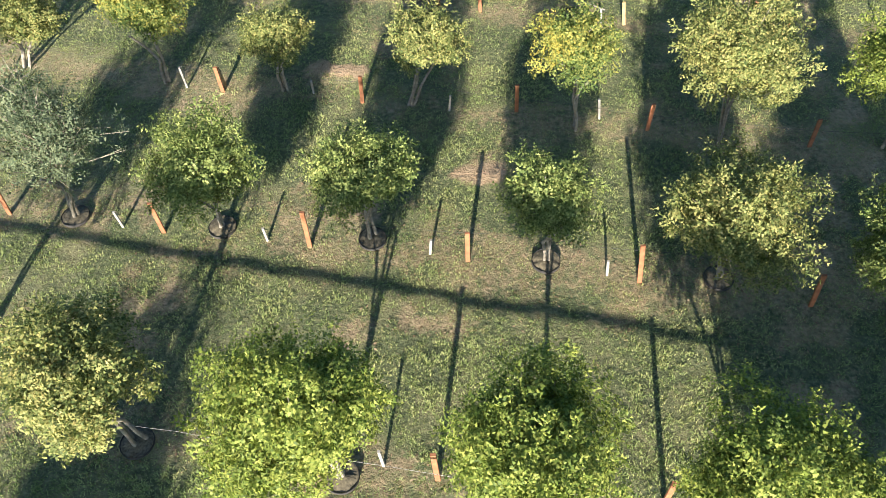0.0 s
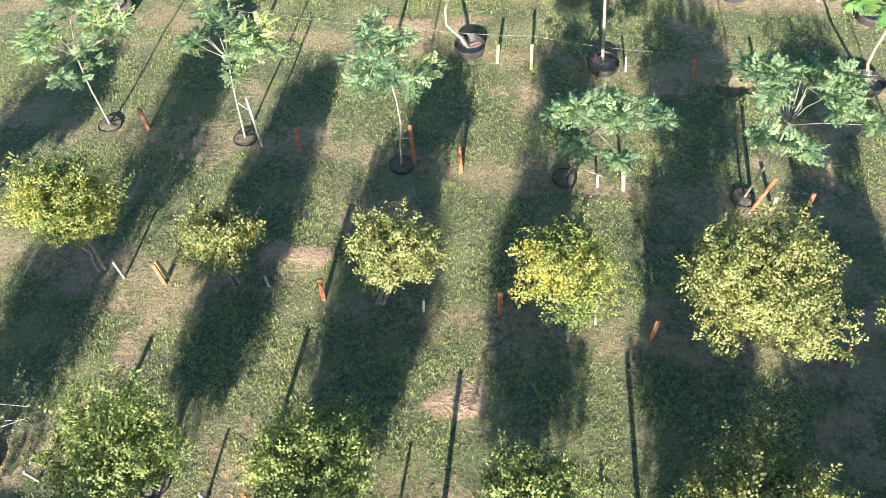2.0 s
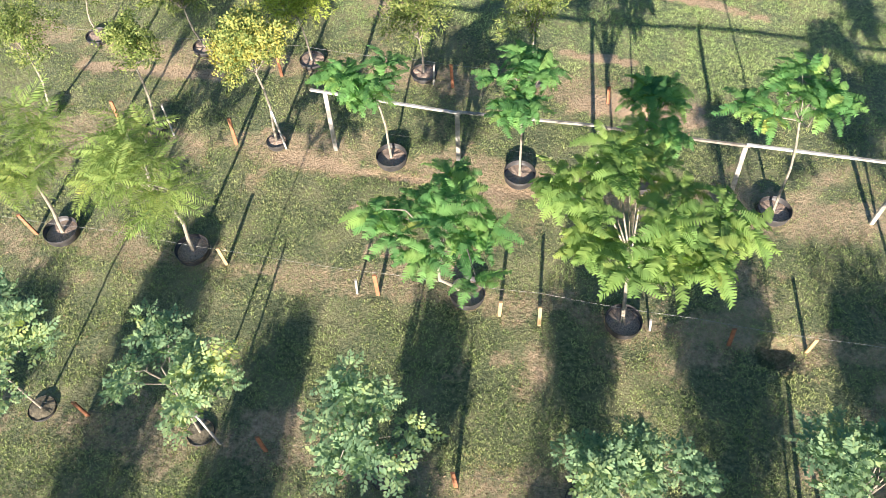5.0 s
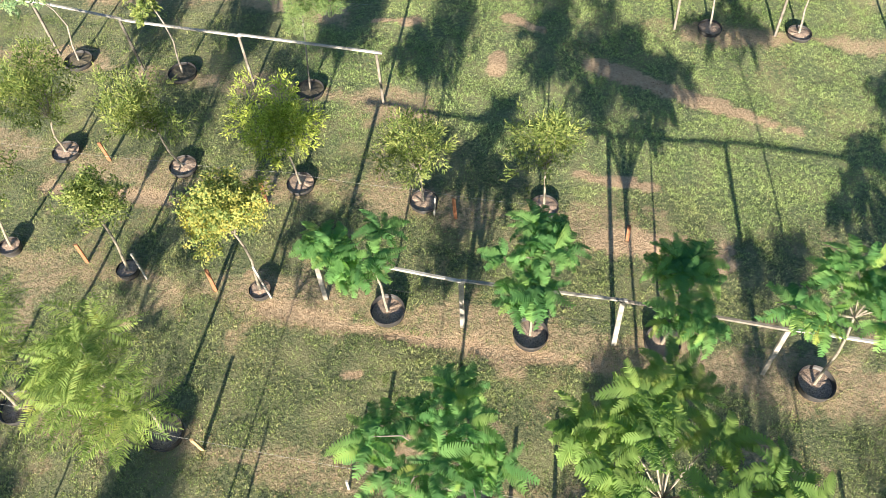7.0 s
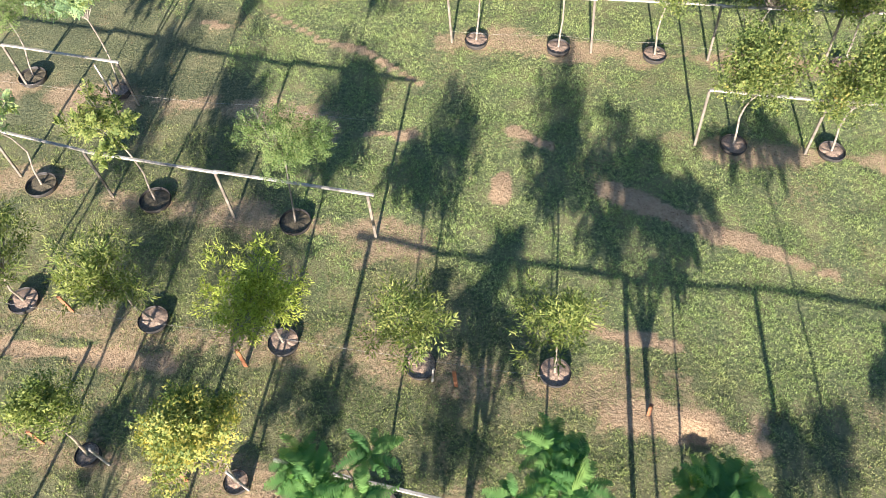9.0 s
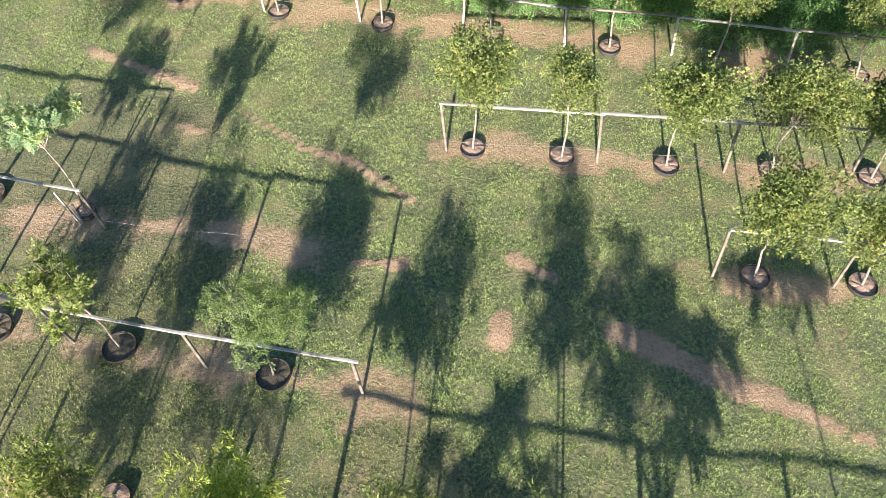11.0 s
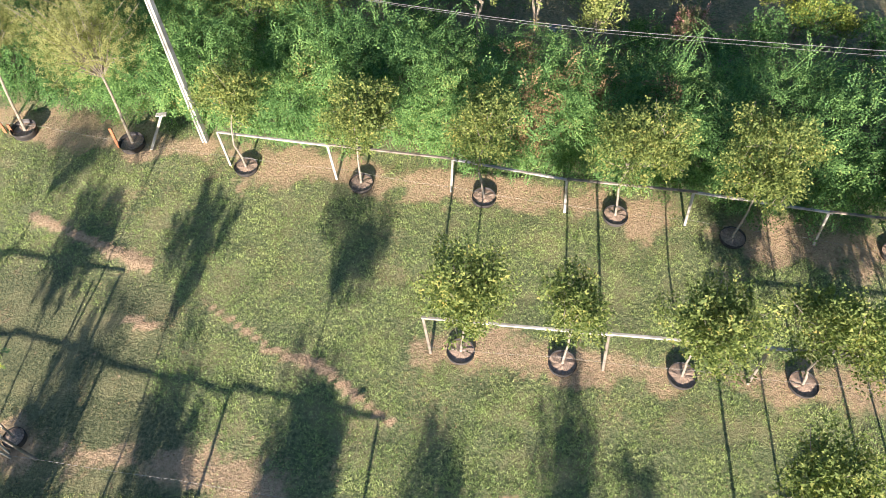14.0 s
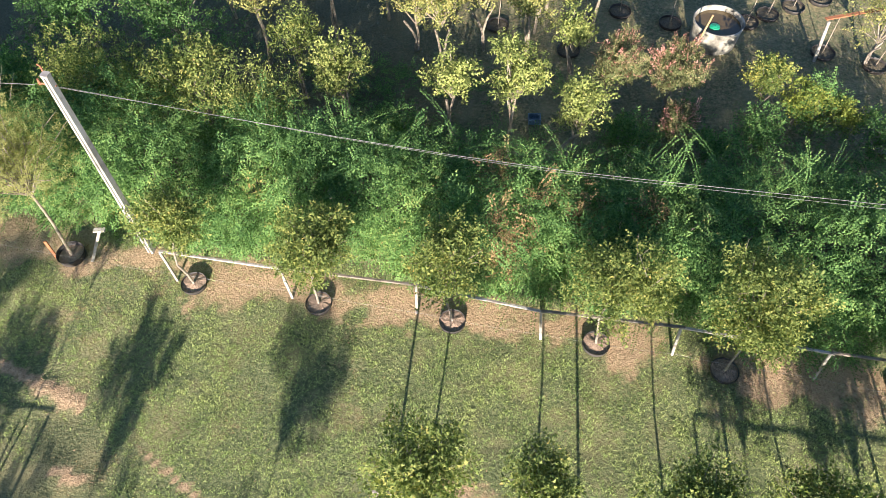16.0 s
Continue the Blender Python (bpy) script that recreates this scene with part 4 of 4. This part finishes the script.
tie_rail([(-3.60, 34.31, -0.01, 1.0), (-1.30, 33.90, -0.05, 1.02), (1.08, 33.54, 0.03, 0.98), (3.37, 32.98, -0.10, 1.0), (5.72, 32.65, -0.12, 1.0), (8.11, 32.14, -0.17, 1.02), (10.6, 31.7, -0.1, 1.02)],
         "white-painted timber rail in front of the hedge", [WHITE_WOOD, WHITE_WOOD, GREY_WOOD])
# Unseen stand-in rail, added to cast the dark band across the near lawn.
tie_rail([(-9.5, 6.08, 0, 1.3), (6.5, 3.03, 0, 1.3)],
         "unseen long timber rail on posts, added for its band of shade", [GREY_WOOD, GREY_WOOD], wide=0.085)
# Unseen shrubs added at the sides, for the shade they throw inwards.
for n, (x, y, r) in enumerate([(-5.6, 6.9, 0.95), (-7.2, 10.1, 0.8), (5.6, 5.3, 0.85), (7.95, 8.1, 0.9)]):
    shrub(63 + n, x, y, 0, 1.65, r, "green", "unseen bushy green shrub, added for its shade on the planting", 0.6 if n == 0 else 0.3)
# Unseen big-leaved shrubs behind the viewpoint, added only as shadow casters.
for n, (x, y, high, r) in enumerate([(3.9, 1.9, 1.6, 1.25), (4.9, 1.7, 2.3, 1.3), (6.5, 2.1, 2.2, 1.3), (-4.5, -0.5, 1.65, 1.0)]):
    tree("shrub", 70 + n, x, y, 0, high, r, "green", "small_whorl", "unseen tall bushy green shrub, added for its shade on the lawn", "shrub", 2200, 26, 0.45, 0.95, 3, GREY_BARK, 0.03, 0.2, (1.6, 2.3), base=0.0)


# ---- wires along the planting lines ----
def line_wire(points, mat, radius, label, name="guide_wire", category="wire", sag=0.02):
    curve = bpy.data.curves.new(name, "CURVE")
    curve.dimensions, curve.bevel_depth, curve.bevel_resolution = "3D", radius, 1
    spline = curve.splines.new("POLY")
    dense = []
    for a, b in zip(points, points[1:]):
        a, b = Vector(a), Vector(b)
        for k in range(6):
            u = k / 6
            p = a.lerp(b, u)
            p.z -= sag * (b - a).length * 4 * u * (1 - u)
            dense.append(p)
    dense.append(Vector(points[-1]))
    spline.points.add(len(dense) - 1)
    for sp, p in zip(spline.points, dense):
        sp.co = (*p, 1)
    curve.materials.append(mat)
    return tagged(new(name, curve), label, category, "guide wires")


for n, (a, b, x0, x1, high) in enumerate([(6.2, -0.15, -7, 7, 0.5), (9.28, -0.135, -8, 8, 0.45), (11.95, -0.16, -9, 9, 0.38), (14.58, -0.165, -9, 9, 0.42), (17.4, -0.17, -9, 10, 0.45),
                                          (20.15, -0.175, -10, 10, 0.5), (22.25, -0.15, -11, 4, 0.45), (24.75, -0.18, -12, -0.6, 0.4), (27.12, -0.153, -12, -0.9, 0.4), (29.95, -0.115, 0.7, 12, 0.4), (33.5, -0.2, -12, 12, 0.45)]):
    xs = np.arange(x0, x1 + 0.1, 2.2)
    line_wire([(x, a + b * x + 0.03 * math.sin(3 * x + n), high + 0.06 * math.sin(2 * x + n)) for x in xs], HOSE if n in (1, 2, 3, 5, 7) else WIRE, 0.0022, "thin wire strung along a planting line between stakes")

# ---- utility pole and overhead cables ----
pole = tagged(new("utility_pole"), "slim pale concrete utility pole with a long groove and rusty fittings", "pole")
pole.location = (-4.27, 35.02, 0)
pole.rotation_euler = (0, 0, radians(-14))
# a tapered square shaft, a recess along its front face
half, lip, dent, soft_edge = 0.064, 0.02, 0.035, 0.007
front = [(-half + soft_edge, -half), (-lip, -half), (-lip + 0.006, -half + dent), (lip - 0.006, -half + dent), (lip, -half), (half - soft_edge, -half)]
outline = front + [(half, -half + soft_edge), (half, half - soft_edge), (half - soft_edge, half), (-half + soft_edge, half), (-half, half - soft_edge), (-half, -half + soft_edge)]
bm = bmesh.new()
rings = [[bm.verts.new((x * k + 0.08 * z / 4.55, y * k, z)) for x, y in outline] for z, k in ((-0.2, 1.0), (2.2, 0.92), (4.58, 0.82))]
for low_ring, high_ring in zip(rings, rings[1:]):
    for k in range(len(outline)):
        bm.faces.new((low_ring[k], low_ring[(k + 1) % len(outline)], high_ring[(k + 1) % len(outline)], high_ring[k]))
bm.faces.new(rings[-1])
part("shaft", bm, POLE_COAT, pole)
bm = bmesh.new()
add_board(bm, (0.08, 0, 4.575), (0.08, 0, 4.62), 0.12, 0.12, (0, 1, 0), 0.015)
part("cap", bm, POLE_COAT, pole, "pale weathered cap")
bm = bmesh.new()
add_tube(bm, [(-0.16, 0.02, 4.38), (0.14, 0.02, 4.38)], [0.014, 0.014], 8)
bracket = part("bracket", bm, RUST, pole, "rusty iron bracket")
bm = bmesh.new()
add_tube(bm, [(-0.14, 0.02, 4.36), (-0.14, 0.02, 4.46)], [0.025, 0.018], 8)
part("insulator", bm, RUST, bracket)
bm = bmesh.new()
add_tube(bm, [(0.02, 0.05, 4.6), (0.0, 0.07, 4.68), (-0.04, 0.07, 4.72)], [0.018, 0.014, 0.012], 8)
part("hook", bm, RUST, pole, "rusty iron hook")
CABLE_RUN = [(-4.08, 34.98, 4.37), (-2.4, 34.65, 4.27), (0.13, 34.14, 4.13), (1.75, 33.82, 4.08), (3.33, 33.5, 4.08), (4.82, 33.2, 4.15), (7.33, 32.7, 4.28), (14, 31.4, 4.8)]
line_wire(CABLE_RUN, CABLE, 0.004, "pale overhead cable from the utility pole", "overhead_cable", "cable", 0)
line_wire([(x, y + 0.03, z - 0.015 - 0.009 * (x + 4)) for x, y, z in CABLE_RUN], CABLE, 0.0025, "thin second overhead cable from the utility pole", "overhead_cable", "cable", 0)
line_wire([(-4.45, 35.02, 4.4), (-9, 35.9, 4.2), (-20, 38, 4.8)], CABLE, 0.005, "pale overhead cable from the utility pole", "overhead_cable", "cable")


# ---- hedge ----
def hedge():
    rng = np.random.default_rng(900)
    thing = tagged(new("hedge"), "tall overgrown green hedge with arching shoots", "hedge")
    n = 28000
    x = rng.uniform(-13, 14, n)
    u = rng.random(n)
    front = 34.3 - 0.2 * x + 0.35 * (value_noise(x, 0 * x, 1.3, 31) - 0.5)
    deep = 2.4 + 0.5 * value_noise(x, 0 * x + 5, 2.0, 32) + 1.3 * smoothstep(4.5, 8.0, x)
    tall = 1.8 + 0.5 * value_noise(x, 0 * x + 9, 1.5, 33) - 0.25 * smoothstep(4.0, 7.0, x)
    a = math.pi * (0.02 + 0.86 * u ** 1.28)
    lump = 1 + 0.24 * (value_noise(x, u * 5, 0.95, 34) - 0.5) + 0.3 * (value_noise(x, u * 5, 0.33, 35) - 0.5) + 0.16 * (value_noise(x, u * 5, 0.14, 36) - 0.5)
    inner = rng.uniform(0.6, 1.08, n)
    cy = front + deep / 2
    y = cy - np.cos(a) * deep / 2 * lump * inner
    z = np.maximum(np.sin(a) ** 0.55 * tall * lump * inner * (1 - 0.2 * u * smoothstep(4.0, 7.0, x)), 0.05)
    out = np.stack([rng.normal(0, 0.5, n), -np.cos(a), np.sin(a) * 0.8 - 0.1], 1) + rng.normal(0, 0.35, (n, 3))
    face = np.stack([0 * a, -np.cos(a), np.sin(a) + 0.35], 1)
    hang = 0.6 * out + rng.normal(0, 0.5, (n, 3)) - np.array((0, 0, 0.25))
    spots = np.stack([x, y, z], 1)
    dead = np.zeros(n, bool)
    for dx, dy, r in ((2.55, 35.5, 0.26), (2.7, 34.2, 0.4), (4.15, 34.7, 0.33), (5.3, 34.7, 0.28), (3.3, 34.9, 0.22)):
        dead |= (np.hypot((x - dx) / 1.25, y - dy) < r * rng.uniform(0.3, 1.15, n)) & (z > 0.7)
    for name, pick, leaf in (("foliage", ~dead, "hedge"), ("dry_foliage", dead, "dry")):
        v, f = spread_sprays(rng, spots[pick], hang[pick], SPRAY["hedge"], (0.8, 1.3), 0.45, face[pick])
        child(name, mesh_from(name, v, f, LEAF[leaf]), thing, "browned dry leaves" if leaf == "dry" else "")
    k = rng.integers(0, n, 1900)
    k = k[(u[k] > 0.12) & ~dead[k] & (inner[k] > 0.8)]
    rise = np.stack([rng.normal(0, 1.1, len(k)), -0.9 * np.cos(a[k]) - 0.25, 0.6 + 0 * k], 1) + rng.normal(0, 0.2, (len(k), 3))
    v, f = spread_sprays(rng, spots[k], rise, SPRAY["arch"], (0.45, 0.9), 0.2)
    child("shoot_fringe", mesh_from("shoot_fringe", v, f, LEAF["hedge"]), thing, "long arching shoots")
    for n in range(34):
        px = -12.6 + 0.8 * n
        py = 36.0 - 0.2 * px + rng.normal(0, 0.2)
        bm = bmesh.new()
        add_tube(bm, [(px, py, -0.05), (px + rng.normal(0, 0.15), py, 0.8), (px + rng.normal(0, 0.3), py + rng.normal(0, 0.2), 1.15)], [0.035, 0.028, 0.012], 6)
        part("stem", bm, GREY_BARK, thing)
    return thing


hedge()


def undergrowth():
    """Low weeds and seedlings on the shaded ground behind the hedge."""
    rng = np.random.default_rng(905)
    n = 16000
    x, d = rng.uniform(-12, 13, n), rng.uniform(0, 1, n)
    y = 36.3 - 0.2 * x + 4.2 * d
    patch = 0.6 * value_noise(x, y, 0.9, 41) + 0.4 * value_noise(x, y, 0.3, 42)
    keep = patch > 0.36 + 0.22 * d + 0.2 * smoothstep(6.0, 9.0, x)
    x, y, patch = x[keep], y[keep], patch[keep]
    n = len(x)
    z = rng.uniform(0.02, 0.5, n) * np.clip(2.4 * (patch - 0.3), 0.1, 1.0)
    ways = np.stack([rng.normal(0, 0.7, n), rng.normal(0, 0.7, n), 0.35 + 0 * x], 1)
    v, f = spread_sprays(rng, np.stack([x, y, z], 1), ways, SPRAY["hedge"], (0.6, 1.0), 0.4)
    tagged(new("undergrowth", mesh_from("undergrowth", v, f, LEAF["hedge"])), "low green weeds on shaded ground behind the hedge", "undergrowth", kind="stuff")


undergrowth()

# ---- beyond the hedge ----
BACK_TREES = [(1.79, 37.94, 0.0, 1.9, 0.52, "green", 170), (2.97, 37.42, 0.03, 2.4, 0.66, "green", 260), (4.65, 39.83, -0.1, 1.45, 0.5, "green", 150), (4.19, 37.24, 0.29, 1.7, 0.62, "green", 200),
              (0.96, 41.0, 0.0, 1.6, 0.7, "pale", 220), (2.6, 41.0, 0.0, 1.8, 0.55, "pale", 180), (3.9, 41.6, 0.0, 1.8, 0.5, "pale", 160), (-0.6, 38.4, 0.0, 1.7, 0.6, "green", 240)]
YARD_TREES = [(-2.6, 40.6), (-1.0, 41.3), (0.2, 42.2), (1.6, 40.2), (1.9, 42.6), (2.9, 43.2), (3.5, 40.3), (4.3, 42.6), (5.3, 41.3), (5.7, 43.4), (-3.8, 42.4), (-1.9, 43.2), (6.6, 43.9), (0.7, 44.2), (-5.6, 43.2)]
BACK_TREES += [(x, y, 0.0, 2.1 + 0.3 * (n % 3), 0.55 + 0.1 * (n % 2), ("pale", "lime", "green")[n % 3], 190) for n, (x, y) in enumerate(YARD_TREES)]
for n, (x, y, lean, high, r, leaf, count) in enumerate(BACK_TREES):
    tree("young_tree", 800 + n, x, y, lean, high, r * 1.12, leaf, "shrub", "slim pale-trunked young tree in the yard behind the hedge", "tree", int(count * 1.7), 18, 0.36, 1.35, 2, PALE_BARK, 0.034, 0.3, (1.1, 1.6), base=0.0, bend_by=0.06)
BACK_SHRUBS = [(-5.6, 38.2, 1.7, 1.5, "willow", 1300), (-3.4, 37.9, 1.7, 1.15, "gloss", 800), (-2.0, 37.5, 1.75, 0.95, "green", 620), (-8.0, 38.6, 1.5, 1.4, "hedge", 1500), (-10.6, 39.2, 1.5, 1.4, "hedge", 1200),
               (-4.4, 40.3, 1.7, 1.4, "hedge", 1200), (-7.0, 41.2, 1.7, 1.5, "hedge", 1200), (-1.6, 39.4, 1.8, 0.7, "gloss", 380), (0.6, 37.6, 0.8, 0.7, "hedge", 420), (5.6, 37.4, 0.7, 0.6, "hedge", 320),
               (5.4, 39.3, 1.1, 0.8, "pink", 1000),
               (6.7, 38.9, 1.1, 0.75, "pink", 950), (6.6, 37.6, 0.85, 0.55, "pink", 600), (8.7, 38.7, 1.05, 0.62, "yellow", 420), (9.4, 38.2, 0.8, 0.55, "lime", 320), (10.1, 37.9, 0.7, 0.5, "lime", 260), (9.7, 38.0, 0.7, 0.8, "hedge", 420), (8.3, 37.5, 0.6, 0.75, "hedge", 420), (10.9, 37.4, 0.7, 0.8, "hedge", 420), (7.3, 37.2, 0.5, 0.6, "hedge", 300), (11.8, 40.3, 1.3, 0.9, "pale", 380)]
for n, (x, y, high, r, leaf, count) in enumerate(BACK_SHRUBS):
    tree("shrub", 840 + n, x, y, 0, high, r, leaf, "small_whorl" if leaf != "pink" else "shrub", {"pink": "shrub with reddish-pink new leaves behind the hedge", "yellow": "bright yellow-green shrub behind the hedge"}.get(leaf, "leafy green shrub behind the hedge"),
         "shrub", count, 20, 0.42, 0.95, 3, GREY_BARK, 0.025, 0.6, base=0.0, shoots=90 if leaf == "pink" else 0, tips="pink_tip" if leaf == "pink" else "")

tub = tagged(new("water_tub"), "large round stained concrete tub half full of water", "tub")
tub.location = (8.32, 41.25, 0)
bm = bmesh.new()
add_lathe(bm, [(0.55, -0.02), (0.60, 0.5), (0.62, 0.62), (0.585, 0.63), (0.565, 0.6), (0.54, 0.2)], 36)
smooth(part("wall", bm, CONCRETE, tub))
bm = bmesh.new()
rings = add_lathe(bm, [(0.55, 0.51), (0.3, 0.512)], 32)
bm.faces.new(rings[-1])
part("water", bm, TUB_WATER, tub, "murky brown water")
bm = bmesh.new()
add_lathe(bm, [(0.13, 0.513), (0.12, 0.54), (0.05, 0.555), (0.01, 0.56)], 14, (-0.1, -0.12, 0))
part("float", bm, TARP, tub, "green plastic float")
for x, y in [(7.4, 41.9), (9.35, 41.9), (9.95, 42.2), (10.7, 42.5), (11.5, 42.8), (12.0, 40.2), (12.4, 39.3), (4.7, 40.9), (3.0, 41.9), (6.2, 42.4), (5.2, 42.0), (10.9, 40.7)]:
    put_pot(x, y, big=True)
    stake(x, y, 0.06 * math.sin(9 * x), 1.1, PALE_BARK, 0.022, "bare pale sapling stem standing in a pot", "sapling_stem", 0.02)
stake(10.63, 40.44, -0.15, 1.16, WHITE_WOOD, 0.07, "white-painted timber post in the back yard", "timber_post", 0.05)
stake(7.7, 40.75, 0.2, 1.15, TAN_WOOD, 0.04, "pale cane leaning beside the water tub", "cane")
prop = tagged(new("timber_prop"), "white-painted leaning timber prop with a small top plate", "prop")
prop.location = (-5.45, 34.80, 0)
bm = bmesh.new()
add_board(bm, (0, 0, -0.08), (0.6, 0, 1.0), 0.055, 0.05, (0, 1, 0))
part("leg", bm, WHITE_WOOD, prop)
bm = bmesh.new()
add_board(bm, (0.5, 0, 1.02), (0.72, 0, 1.04), 0.1, 0.03, (0, 0, 1))
part("top_plate", bm, WHITE_WOOD, prop)
bm = bmesh.new()
add_board(bm, (10.42, 40.5, 1.2), (12.1, 40.85, 1.24), 0.1, 0.035, (0, 0, 1))
tagged(part("timber_plank", bm, ORANGE_WOOD, None), "orange-brown plank laid across the top of a post", "plank")
bm = bmesh.new()
add_board(bm, (11.15, 37.35, 0.05), (11.75, 37.6, 0.09), 0.4, 0.05, (0, 0, 1), 0.01)
tagged(part("concrete_slab", bm, CONCRETE, None), "grey broken concrete slab lying on the ground", "slab")
crate = tagged(new("crate"), "small faded blue plastic crate in the shade", "crate")
crate.location = (3.67, 38.5, 0)
BLUE_PLASTIC = plain("faded_blue_plastic", (0.10, 0.17, 0.24), 0.6)
for name, a, b, wide, thick in (("base", (-0.14, 0, 0.02), (0.14, 0, 0.02), 0.2, 0.03), ("side_panel", (-0.14, -0.1, 0.1), (0.14, -0.1, 0.1), 0.02, 0.16), ("side_panel", (-0.14, 0.1, 0.1), (0.14, 0.1, 0.1), 0.02, 0.16),
                                ("end_panel", (-0.13, -0.09, 0.1), (-0.13, 0.09, 0.1), 0.02, 0.16), ("end_panel", (0.13, -0.09, 0.1), (0.13, 0.09, 0.1), 0.02, 0.16)):
    bm = bmesh.new()
    add_board(bm, a, b, wide, thick, (0, 0, 1), 0.004)
    part(name, bm, BLUE_PLASTIC, crate)
